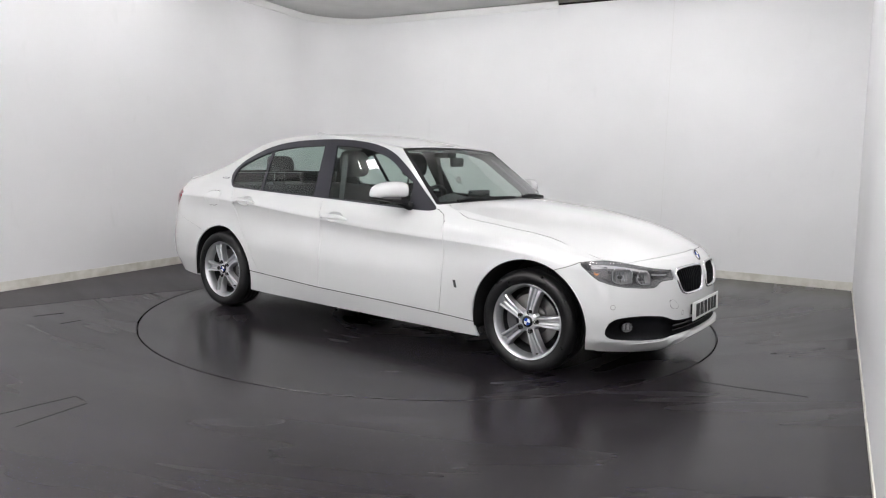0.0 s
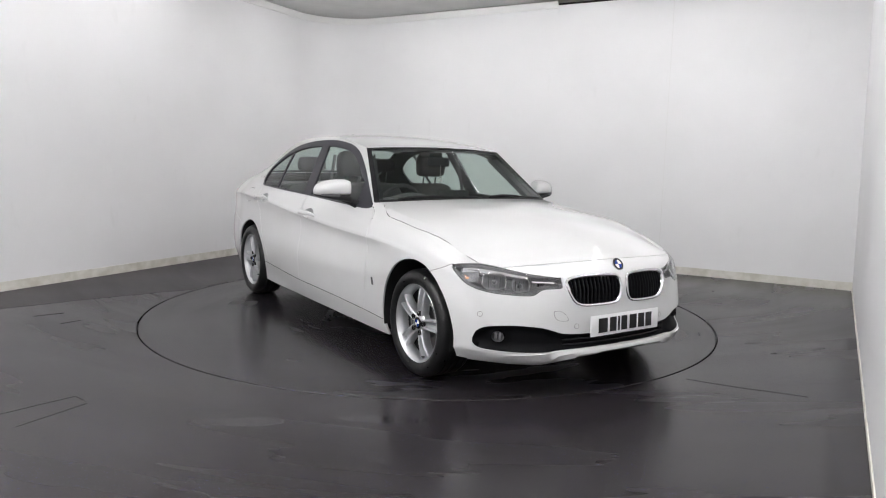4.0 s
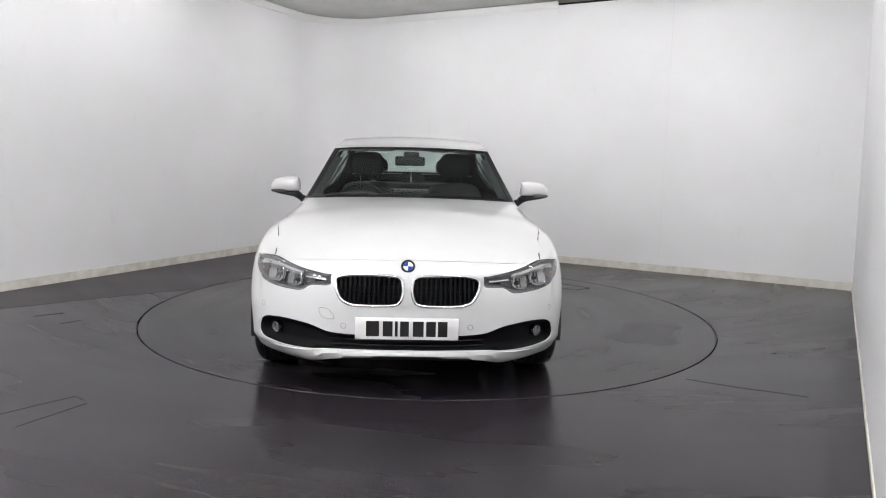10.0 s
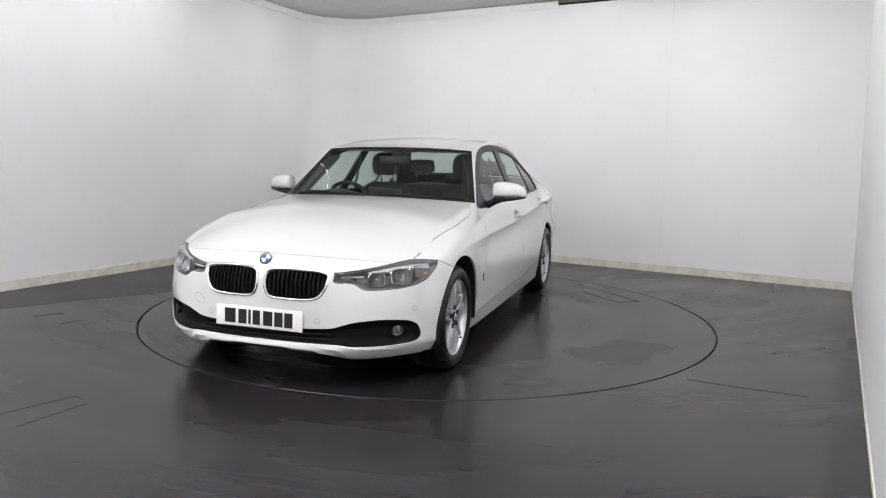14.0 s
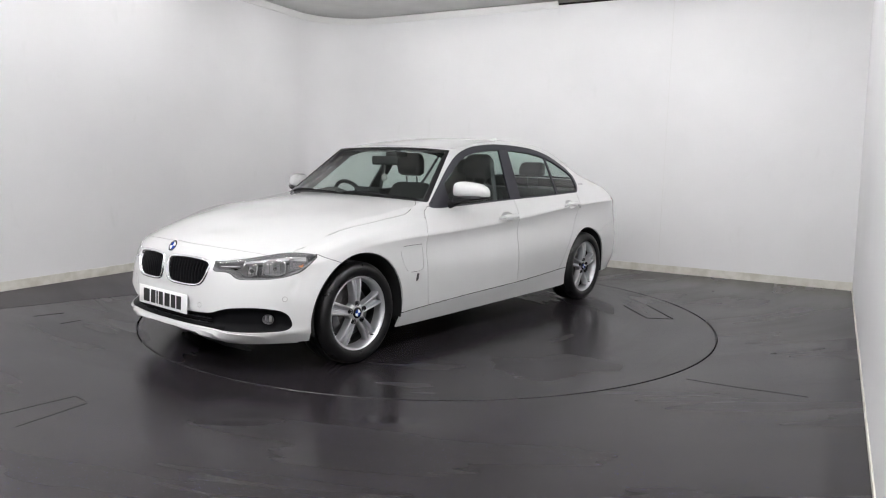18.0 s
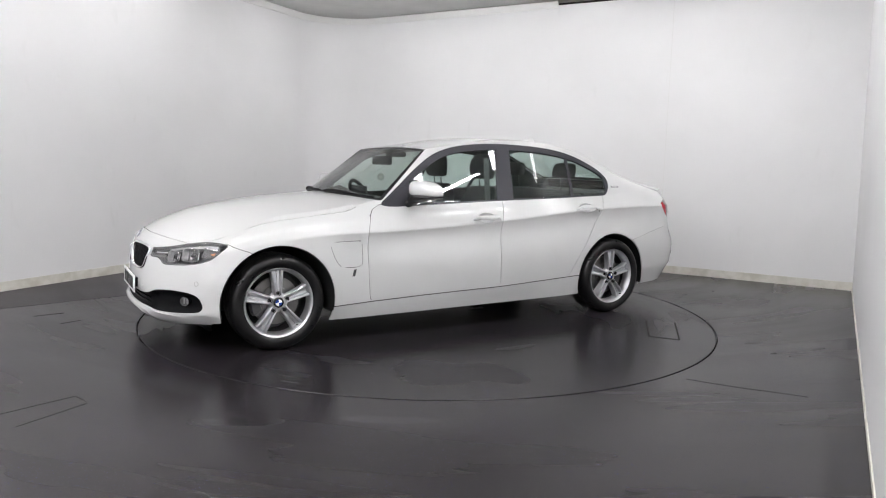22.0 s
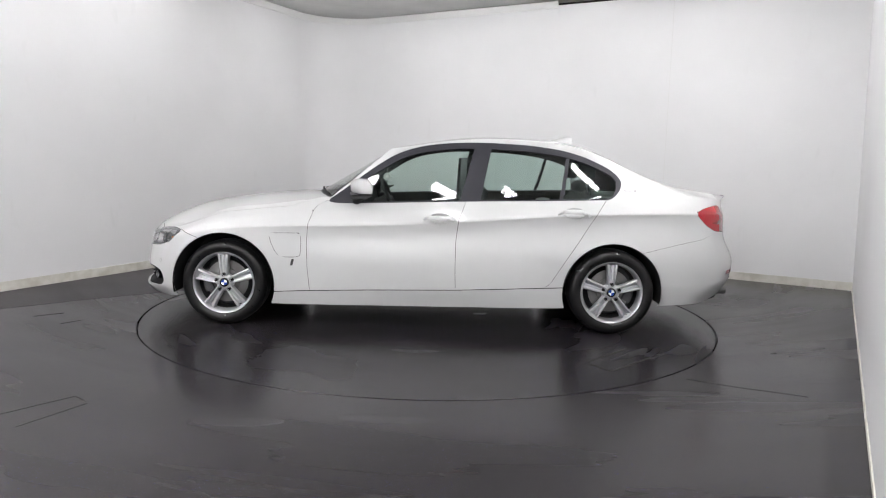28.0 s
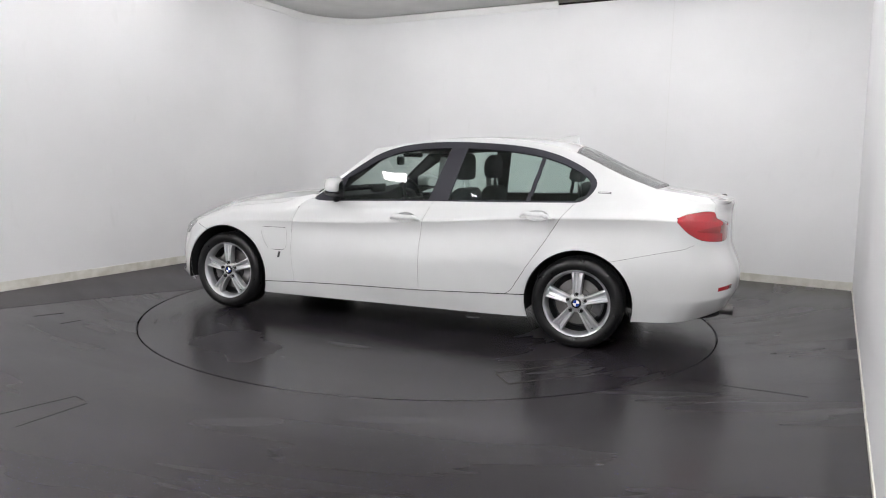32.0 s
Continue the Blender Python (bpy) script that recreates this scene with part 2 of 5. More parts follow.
LINE_SHOULDER = [(2.12, 0, .66), (2.055, .42, .65), (1.90, .705, .655), (1.735, .82, .685), (1.405, .855, .775), (1.0, .835, .815), (.65, .815, .85), (.2, .825, .865),
                 (-.35, .832, .885), (-1.0, .83, .92), (-1.405, .82, .935), (-1.8, .79, .95), (-2.095, .745, .95), (-2.24, .60, .945), (-2.325, .34, .94), (-2.35, 0, .94)]
LINE_BELT = [(2.09, 0, .695), (2.02, .415, .69), (1.87, .69, .685), (1.72, .79, .71), (1.405, .805, .81), (1.0, .795, .855), (.67, .775, .893), (.2, .785, .91),
             (-.35, .79, .935), (-1.0, .786, .965), (-1.405, .775, .98), (-1.8, .735, 1.01), (-2.085, .69, 1.0), (-2.245, .575, .985), (-2.335, .33, .985), (-2.355, 0, .98)]
LINE_RAIL = [(2.055, 0, .718), (1.985, .40, .712), (1.85, .66, .70), (1.71, .735, .725), (1.405, .75, .835), (1.05, .755, .88), (.64, .735, .945), (.22, .58, 1.305),
             (-.35, .555, 1.385), (-1.0, .545, 1.372), (-1.30, .56, 1.303), (-1.64, .605, 1.152), (-1.86, .635, 1.072), (-2.235, .57, 1.018), (-2.325, .34, 1.005), (-2.35, 0, 1.0)]
LINE_CENTRE = [(2.055, 0, .718), (2.02, 0, .735), (1.92, 0, .785), (1.75, 0, .85), (1.405, 0, .912), (1.05, 0, .952), (.81, 0, .97), (.20, 0, 1.325),
               (-.35, 0, 1.412), (-1.0, 0, 1.405), (-1.27, 0, 1.36), (-1.62, 0, 1.20), (-1.90, 0, 1.08), (-2.18, 0, 1.04), (-2.315, 0, 1.01), (-2.35, 0, 1.0)]
SIDE_LINES = [LINE_BOTTOM, LINE_SILL, LINE_BELLY, LINE_CREASE, LINE_SHOULDER, LINE_BELT, LINE_RAIL]


def strand(points, knots, where, breaks=(), square=False):
    """A cubic curve through points at the given knots (last axis xyz, first axis along it); no shared slope at the breaks."""
    p = np.asarray(points, float)
    k = np.asarray(knots, float)
    if k.ndim == 1:
        k = np.broadcast_to(k.reshape((-1,) + (1,) * (p.ndim - 2)), p.shape[:-1])
    d = np.diff(p, axis=0) / np.maximum(np.diff(k, axis=0), 1e-6)[..., None]
    h = np.maximum(np.diff(k, axis=0), 1e-6)[..., None]
    mid = (d[:-1] * h[1:] + d[1:] * h[:-1]) / (h[:-1] + h[1:])
    before = np.concatenate([d[:1], mid, d[-1:]])
    if square:
        before[0] *= (0, 1, 0)
        before[-1] *= (0, 1, 0)
    after = before.copy()
    for b in breaks:
        before[b], after[b] = d[b - 1], d[b]
    out = []
    for seg, f in where:
        hh = h[seg]
        f2, f3 = f * f, f * f * f
        out.append((2 * f3 - 3 * f2 + 1) * p[seg] + (f3 - 2 * f2 + f) * hh * after[seg] + (3 * f2 - 2 * f3) * p[seg + 1] + (f3 - f2) * hh * before[seg + 1])
    return np.array(out)


def skin():
    """The left half of the skin: points of the side sheet (station, row), of the top sheet, and each station's way along the side."""
    base = np.array(LINE_CREASE, float)
    knots = np.concatenate([[0], np.cumsum(np.linalg.norm(np.diff(base, axis=0), axis=1))])
    along = []
    for s in range(15):
        n = max(4, int(round((knots[s + 1] - knots[s]) / (0.017 if s < 3 else 0.03))))
        along += [(s, i / n) for i in range(n)]
    along.append((14, 1.0))
    arc = np.array([knots[s] + f * (knots[s + 1] - knots[s]) for s, f in along])
    lines = [strand(line, knots, along, (6, 7, 12) if line is LINE_RAIL else (), True) for line in SIDE_LINES]
    centre = strand(LINE_CENTRE, knots, along, (6, 7, 12))
    # a hollow just under the crease, fading out at both ends
    fade = np.clip((1.15 - lines[3][:, 0]) / 0.5, 0, 1) * np.clip((lines[3][:, 0] + 2.1) / 0.5, 0, 1)
    tail = np.clip((-2.0 - lines[3][:, 0]) / 0.15, 0, 1)
    hollow = lines[3] - np.stack([0 * fade, 0.007 * fade, 0.026 + 0.124 * tail], 1)
    hollow[:, 1] = np.where(fade > 0, hollow[:, 1], lines[3][:, 1] + 0.3 * (lines[2][:, 1] - lines[3][:, 1]))
    hollow[:, 0] += np.where(np.abs(lines[3][:, 1]) < 0.8, (0.25 - 0.15 * tail) * (lines[2][:, 0] - lines[3][:, 0]), 0)
    lines.insert(3, hollow)
    net = np.array(lines)
    chord = np.concatenate([np.zeros((1, net.shape[1])), np.cumsum(np.linalg.norm(np.diff(net, axis=0), axis=-1), axis=0)])
    steps = []
    for s, n in enumerate((3, 9, 8, 3, 6, 4, 12)):
        steps += [(s, i / n) for i in range(n)]
    steps.append((6, 1.0))
    side = strand(net, chord, steps, (1, 4, 6)).transpose(1, 0, 2)
    rail = side[:, -1]
    top = []
    for i in range(15):
        f = i / 14
        q = 1 - (1 - f) ** 2.1
        pt = rail + (centre - rail) * q
        pt[:, 1] = rail[:, 1] * (1 - f)
        top.append(pt)
    return side, np.array(top).transpose(1, 0, 2), arc


# ---- small mesh helpers ----
def finish(bm, name, mat, smooth=True, angle=40):
    me = bpy.data.meshes.new(name)
    bm.to_mesh(me)
    bm.free()
    for m in (mat if isinstance(mat, (list, tuple)) else [mat]):
        me.materials.append(m)
    if smooth:
        me.polygons.foreach_set("use_smooth", [True] * len(me.polygons))
        me.set_sharp_from_angle(angle=radians(angle))
    return me


def part(name, bm, mat, parent=None, label="", smooth=True, angle=40):
    ob = new(name, finish(bm, name, mat, smooth, angle))
    if parent:
        ob.parent = parent
    if label:
        tagged(ob, label)
    return ob


def thing(name, label, category, group="", kind=""):
    return tagged(new(name), label, category, group, kind)


def box(bm, lo, hi, bevel=0.0, segments=2, m=None):
    """A box between two corners, its edges rounded."""
    r = bmesh.ops.create_cube(bm, size=1)
    vs = r["verts"]
    for v in vs:
        v.co = Vector([lo[i] + (v.co[i] + 0.5) * (hi[i] - lo[i]) for i in range(3)])
    if bevel:
        es = list({e for v in vs for e in v.link_edges})
        r = bmesh.ops.bevel(bm, geom=es, offset=bevel, segments=segments, affect="EDGES", profile=0.5)
        vs = list({v for f in r["faces"] for v in f.verts} | {v for v in vs if v.is_valid})
    if m is not None:
        for v in vs:
            v.co = m @ v.co
    return vs


def sheet(bm, rows, closed=False, mat_index=0):
    """Quads over a grid of points."""
    vs = [[bm.verts.new(p) for p in row] for row in rows]
    for a, b in zip(vs, vs[1:]):
        n = len(a)
        for i in range(n if closed else n - 1):
            j = (i + 1) % n
            f = bm.faces.new((a[i], a[j], b[j], b[i]))
            f.material_index = mat_index
    return vs


def lathe(bm, profile, n=48, axis="y"):
    """Turns (radius, along) pairs round an axis."""
    rows = []
    for r, h in profile:
        row = []
        for i in range(n):
            a = 2 * math.pi * i / n
            c, s = r * math.cos(a), r * math.sin(a)
            row.append((c, h, s) if axis == "y" else ((c, s, h) if axis == "z" else (h, c, s)))
        rows.append(row)
    return sheet(bm, rows, True)


def tube(bm, path, radius, n=10, caps=True):
    """A round bar along a list of points; radius may be a list."""
    path = [Vector(p) for p in path]
    rows = []
    for i, p in enumerate(path):
        t = (path[min(i + 1, len(path) - 1)] - path[max(i - 1, 0)]).normalized()
        a = t.cross(Vector((0.13, 0.31, 0.94))).normalized()
        b = t.cross(a)
        r = radius[i] if isinstance(radius, (list, tuple)) else radius
        rows.append([p + r * (math.cos(2 * math.pi * k / n) * a + math.sin(2 * math.pi * k / n) * b) for k in range(n)])
    vs = sheet(bm, rows, True)
    if caps:
        bm.faces.new(vs[0][::-1])
        bm.faces.new(vs[-1])
    return vs


def prism(bm, outline, lo, hi, m=None):
    """A flat outline in xy, raised from lo to hi."""
    a = [bm.verts.new((x, y, lo)) for x, y in outline]
    b = [bm.verts.new((x, y, hi)) for x, y in outline]
    n = len(a)
    bm.faces.new(b)
    bm.faces.new(a[::-1])
    for i in range(n):
        j = (i + 1) % n
        bm.faces.new((a[i], a[j], b[j], b[i]))
    if m is not None:
        for v in a + b:
            v.co = m @ v.co
    return a + b


# ---- the studio: a rectangle set askew to the camera, with one rounded corner ----
ACROSS = Vector((0.8607, -0.5091, 0))
DEPTH = Vector((0.5091, 0.8607, 0))
RIGHT, BACK, FRONT, LEFT_NEAR, LEFT_FAR = 3.045, 3.362, -7.2, -3.40, -3.74
CEIL = 3.165
WALL_TOP = 3.105
ROUND = 0.75
TABLE_R = 2.222


def plan(a, d, z=0.0):
    return ACROSS * a + DEPTH * d + Vector((0, 0, z))


def left_at(d):
    """The left wall stands a little out of square."""
    return LEFT_NEAR + (LEFT_FAR - LEFT_NEAR) * (d + 1.5) / 5.0


def right_at(d):
    """The right wall opens slightly towards the camera; it leans in a little at its head."""
    return RIGHT + (BACK - d) * 0.0114


def wall_line(inset=0.0, radius=ROUND):
    """The wall face from the near end of the left wall round the corner to the right end of the back wall."""
    pts = [(left_at(FRONT) + inset, FRONT), (left_at(-2.0) + inset, -2.0)]
    cx, cy = left_at(BACK - radius) + radius, BACK - radius
    pts.append((left_at(cy) + inset, cy))
    r = radius - inset
    for i in range(1, 24):
        a = math.pi - i / 24 * math.pi / 2
        pts.append((cx + r * math.cos(a), cy + r * math.sin(a)))
    pts += [(cx, BACK - inset), (0.5, BACK - inset), (RIGHT + 0.02, BACK - inset)]
    return pts


def upright(bm, line, z0, z1, thick):
    """A wall of some thickness behind a face line."""
    n = len(line)
    back = []
    for i, (a, d) in enumerate(line):
        p, q = line[max(i - 1, 0)], line[min(i + 1, n - 1)]
        t = Vector((q[0] - p[0], q[1] - p[1])).normalized()
        back.append((a - t.y * thick, d + t.x * thick))
    ring = [[plan(a, d, z0) for a, d in line], [plan(a, d, z1) for a, d in line], [plan(a, d, z1) for a, d in back], [plan(a, d, z0) for a, d in back]]
    vs = sheet(bm, ring + [ring[0]])
    bmesh.ops.remove_doubles(bm, verts=bm.verts, dist=1e-5)


bm = bmesh.new()
upright(bm, wall_line(), 0, WALL_TOP, 0.15)
tagged(part("wall_back", bm, WALL), "white painted studio wall curving round a rounded corner", "wall", kind="structure")
bm = bmesh.new()
upright(bm, [(right_at(BACK + 0.15), BACK + 0.15), (right_at(0), 0), (right_at(FRONT), FRONT)], 0, CEIL, 0.15)
for v in bm.verts:
    v.co -= ACROSS * 0.066 * v.co.z / CEIL
tagged(part("wall_right", bm, WALL), "white painted studio side wall meeting the back wall squarely", "wall", kind="structure")
bm = bmesh.new()
upright(bm, [(right_at(FRONT), FRONT), (0, FRONT), (left_at(FRONT), FRONT)], 0, CEIL, 0.15)
tagged(part("wall_front", bm, WALL), "white painted studio wall closing the room", "wall", kind="structure")

bm = bmesh.new()
upright(bm, [(1.0784, BACK - 0.0012), (1.0816, BACK - 0.0012)], 0.085, WALL_TOP - 0.04, 0.001)
tagged(part("wall_joint", bm, CEILING), "faint filled joint between two wall boards", "wall joint", kind="structure")
bm = bmesh.new()
upright(bm, wall_line(0.016), 0, 0.085, 0.014)
tagged(part("baseboard", bm, SKIRT), "scuffed cream painted skirting board along curved wall", "skirting board", kind="structure")
bm = bmesh.new()
upright(bm, [(right_at(BACK) - 0.008, BACK), (right_at(FRONT) - 0.008, FRONT)], 0, 0.032, 0.0065)
tagged(part("baseboard", bm, SKIRT), "scuffed cream painted skirting board along side wall", "skirting board", kind="structure")

# floor with a round hole for the turntable
bm = bmesh.new()
n = 160
hole = [bm.verts.new((math.cos(2 * math.pi * i / n) * (TABLE_R + 0.006), math.sin(2 * math.pi * i / n) * (TABLE_R + 0.006), 0)) for i in range(n)]
pit = [bm.verts.new((v.co.x, v.co.y, -0.05)) for v in hole]
far = []
for i in range(n):
    a = 2 * math.pi * i / n
    far.append(bm.verts.new((14 * math.cos(a), 14 * math.sin(a), 0)))
for i in range(n):
    j = (i + 1) % n
    bm.faces.new((hole[i], far[i], far[j], hole[j]))
    bm.faces.new((pit[i], hole[i], hole[j], pit[j]))
tagged(part("floor", bm, FLOOR, smooth=False), "damp black sparkle vinyl floor with smears and scuffs", "floor", kind="structure")
bm = bmesh.new()
bmesh.ops.create_circle(bm, cap_ends=True, segments=96, radius=TABLE_R + 0.1, matrix=pose(0, 0, -0.05))
tagged(part("pit_bottom", bm, VOID, smooth=False), "dark pit under the turntable", "pit", kind="structure")

bm = bmesh.new()
vs = lathe(bm, [(TABLE_R - 0.006, -0.04), (TABLE_R - 0.006, -0.003), (TABLE_R - 0.009, 0.0), (1.2, 0.0), (0.02, 0.0)], 160, "z")
bm.faces.new(vs[-1])
turntable = part("turntable", bm, DISC, smooth=False)
tagged(turntable, "round black vinyl-covered turntable set flush in the floor", "turntable")

# ceiling, its shadow gap and the trim band under it
bm = bmesh.new()
q = [plan(-5, FRONT - 0.3, CEIL), plan(RIGHT + 0.4, FRONT - 0.3, CEIL), plan(RIGHT + 0.4, BACK + 0.4, CEIL), plan(-5, BACK + 0.4, CEIL)]
box_vs = [bm.verts.new(p) for p in q] + [bm.verts.new(p + Vector((0, 0, 0.12))) for p in q]
for f in ((3, 2, 1, 0), (4, 5, 6, 7), (0, 1, 5, 4), (1, 2, 6, 5), (2, 3, 7, 6), (3, 0, 4, 7)):
    bm.faces.new([box_vs[i] for i in f])
tagged(part("ceiling", bm, CEILING, smooth=False), "grey-white painted studio ceiling", "ceiling", kind="structure")

# trim band along the wall's head; it stops short on the back wall and leaves a dark gap there
band = [p for p in wall_line(0.018) if p[0] < -0.3] + [(-0.28, BACK - 0.018)]
bm = bmesh.new()
upright(bm, band, 3.07, CEIL - 0.012, 0.0175)
tagged(part("trim", bm, TRIM), "white trim band along the head of the wall", "trim", kind="structure")
# This near-black sheet puts the shade of the open gap into colour.
bm = bmesh.new()
upright(bm, wall_line(-0.16, ROUND), WALL_TOP - 0.1, CEIL + 0.05, 0.02)
tagged(part("gap_shade", bm, VOID), "near-black sheet standing in for shade behind the wall's head", "gap", kind="structure")

# flat ceiling lamps in a ring round the near side of the turntable
bm = bmesh.new()
box(bm, (-0.16, -0.07, -0.03), (0.16, 0.07, 0.0), 0.005)
lamp = thing("ceiling_light", "flat white ceiling light with glowing diffuser", "light", "ceiling lights")
part("frame", bm, LAMP_FRAME, lamp)
bm = bmesh.new()
box(bm, (-0.15, -0.06, -0.036), (0.15, 0.06, -0.027), 0.003)
part("diffuser", bm, LAMP, lamp, "glowing white diffuser")
LAMP_SPOTS = [(-2.2, -2.07), (-1.1, -2.2), (0.05, -2.2), (1.05, -1.95), (1.75, -1.45), (2.2, -0.46), (2.45, 0.7)]
yaw = math.degrees(math.atan2(ACROSS.y, ACROSS.x))
for i, (a, d) in enumerate(LAMP_SPOTS):
    p = plan(a, d, CEIL)
    m = pose(p.x, p.y, p.z, 0, 0, yaw)
    if i == 0:
        lamp.matrix_world = m
    else:
        copy_thing(lamp, m)


# long fill lights added over the near end of the room, no source known
bm = bmesh.new()
box(bm, (-0.62, -0.08, -0.05), (0.62, 0.08, 0.0), 0.006)
near_fill_light = thing("near_fill_light", "added unseen long fill light with glowing diffuser", "light", "long ceiling lights")
part("frame", bm, LAMP_FRAME, near_fill_light)
bm = bmesh.new()
box(bm, (-0.60, -0.062, -0.058), (0.60, 0.062, -0.046), 0.004)
part("diffuser", bm, NEAR_FILL, near_fill_light, "glowing white diffuser")
for i, (a, d, turn) in enumerate([(-0.8, -3.9, 0), (0.8, -3.9, 0), (-2.4, -5.2, 0), (-0.8, -5.6, 0), (0.8, -5.6, 0), (2.2, -5.8, 0)]):
    p = plan(a, d, CEIL)
    m = pose(p.x, p.y, p.z, 0, 0, yaw + turn)
    if i == 0:
        near_fill_light.matrix_world = m
    else:
        copy_thing(near_fill_light, m)


# slim fill lights added along the side wall to brighten the right half
bm = bmesh.new()
box(bm, (-0.52, -0.05, -0.04), (0.52, 0.05, 0.0), 0.006)
strip = thing("side_fill_light", "added unseen slim fill light along the side wall", "light", "strip lights")
part("frame", bm, LAMP_FRAME, strip)
bm = bmesh.new()
box(bm, (-0.50, -0.022, -0.046), (0.50, 0.022, -0.036), 0.004)
part("diffuser", bm, SIDE_FILL, strip, "glowing white diffuser")
for i, d in enumerate((-2.9, -1.5, -0.1)):
    p = plan(2.55, d, CEIL)
    m = pose(p.x, p.y, p.z, 0, 0, yaw + 90)
    if i == 0:
        strip.matrix_world = m
    else:
        copy_thing(strip, m)


# added unseen fill lights: long troughs whose glowing face is turned to the wall and away from the room
bm = bmesh.new()
prism(bm, [(-0.012, -0.136), (0.0, -0.140), (0.012, -0.132), (0.012, 0.0), (-0.012, 0.0)], -0.62, 0.62)
for x in (-0.62, 0.60):
    prism(bm, [(0.0, -0.136), (0.155, 0.0), (0.0, 0.0)], x, x + 0.02)
bm.transform(Matrix(((0, 0, 1, 0), (1, 0, 0, 0), (0, 1, 0, 0), (0, 0, 0, 1))))
wall_fill = thing("wall_fill_light", "added unseen fill light turned towards the wall", "light", "wall washers")
part("housing", bm, LAMP_FRAME, wall_fill, "added white baffle hiding the fill light from the room")
bm = bmesh.new()
prism(bm, [(0.013, -0.124), (0.148, -0.002), (0.138, -0.002), (0.013, -0.114)], -0.598, 0.598)
bm.transform(Matrix(((0, 0, 1, 0), (1, 0, 0, 0), (0, 1, 0, 0), (0, 0, 0, 1))))
part("diffuser", bm, WALL_FILL, wall_fill, "glowing white diffuser")
WALL_FILL_SPOTS = [(-2.2, 1.5, 20), (-1.0, 1.5, 0), (0.2, 1.5, 0), (1.4, 1.5, 0), (2.3, 1.3, -12), (-2.3, 0.0, 90), (-2.2, -1.8, 90)]
for i, (a, d, turn) in enumerate(WALL_FILL_SPOTS):
    p = plan(a, d, CEIL)
    m = pose(p.x, p.y, p.z, 0, 0, yaw + turn)
    if i == 0:
        wall_fill.matrix_world = m
    else:
        copy_thing(wall_fill, m)

# ---- seams and covers in the floor ----
def seam(name, pts, width, mat, parent=None, z=0.0005, closed=False):
    """A dark joint line laid along points on the floor."""
    bm = bmesh.new()
    pts = [Vector((*p, 0)) for p in pts]
    n = len(pts)
    for i in range(n if closed else n - 1):
        a, b = pts[i], pts[(i + 1) % n]
        t = (b - a).normalized()
        s = Vector((-t.y, t.x, 0)) * width / 2
        q = [a - s, b - s, b + s, a + s]
        lo = [bm.verts.new((v.x, v.y, z - 0.0015)) for v in q]
        hi = [bm.verts.new((v.x, v.y, z + 0.0012)) for v in q]
        bm.faces.new(hi)
        for k in range(4):
            bm.faces.new((lo[k], lo[(k + 1) % 4], hi[(k + 1) % 4], hi[k]))
    return part(name, bm, mat, parent, smooth=False)


HATCH = [(-1.005, 1.452), (-1.128, 1.622), (-1.528, 1.228), (-1.352, 1.094)]
seam("hatch_joint", [HATCH[3], HATCH[0], HATCH[1], HATCH[2]], 0.011, VOID, turntable)
tagged(bpy.data.objects["hatch_joint"], "dark joint round a hatch in the turntable")
cover = seam("floor_hatch", [(-2.946, -0.529), (-2.79, -0.40)], 0.010, VOID)
tagged(cover, "dark joint of a cover set in the floor", "floor hatch", kind="structure")
cover = seam("floor_hatch", [(-2.64, -0.745), (-2.565, -0.645), (-2.55, -0.63)], 0.009, VOID)
tagged(cover, "dark joint of a cover set in the floor", "floor hatch", kind="structure")


cover = seam("floor_hatch", [(-2.0, -2.519), (-1.88, -2.37), (-1.781, -2.252), (-1.72, -2.30), (-1.677, -2.355), (-1.76, -2.52), (-1.838, -2.666)], 0.005, JOINT)
tagged(cover, "worn dark joint of a cover set in the floor", "floor hatch", kind="structure")
crack = seam("floor_crack", [(1.502, -1.768), (1.64, -1.85), (1.784, -1.925), (1.93, -1.985), (2.069, -2.052)], 0.0025, JOINT)
tagged(crack, "thin dark split in the vinyl floor", "floor crack", kind="structure")
bm = bmesh.new()
lathe(bm, [(0.012, -0.002), (0.0115, 0.0015), (0.009, 0.0022), (0.004, 0.0012)], 16, "z")
plug = part("floor_plug", bm, VOID)
plug.matrix_world = pose(2.812, 1.134, 0)
tagged(plug, "small round black plug in the floor", "floor plug", "floor plugs")
copy_thing(plug, pose(2.315, -1.166, 0))


# a duller strip of vinyl between the turntable and the walls
edge = [(-4.4, -1.25), (-3.33, -0.307), (-2.94, 0.043), (-2.477, 0.417), (-2.22, 0.60)]
edge += [(2.255 * math.cos(radians(t)), 2.255 * math.sin(radians(t))) for t in range(163, 84, -3)]
edge += [(0.3, 4.2), (-1.6, 5.2), (-4.4, 0.6)]
bm = bmesh.new()
prism(bm, edge, -0.01, 0.0015)
bmesh.ops.recalc_face_normals(bm, faces=bm.faces)
tagged(part("floor_strip", bm, FLOOR_DULL, smooth=False), "dull black vinyl strip along the wall", "floor", kind="structure")

# ---- cutting the skin into panels ----
SIDE, TOP, ARC = skin()
KNOT = np.concatenate([[0], np.cumsum(np.linalg.norm(np.diff(np.array(LINE_CREASE, float), axis=0), axis=1))])


def rounded(points, times=2):
    """Cuts the corners of a closed outline."""
    p = np.array(points, float)
    for _ in range(times):
        q = np.roll(p, -1, axis=0)
        p = np.stack([0.78 * p + 0.22 * q, 0.22 * p + 0.78 * q], 1).reshape(-1, 2)
    return p


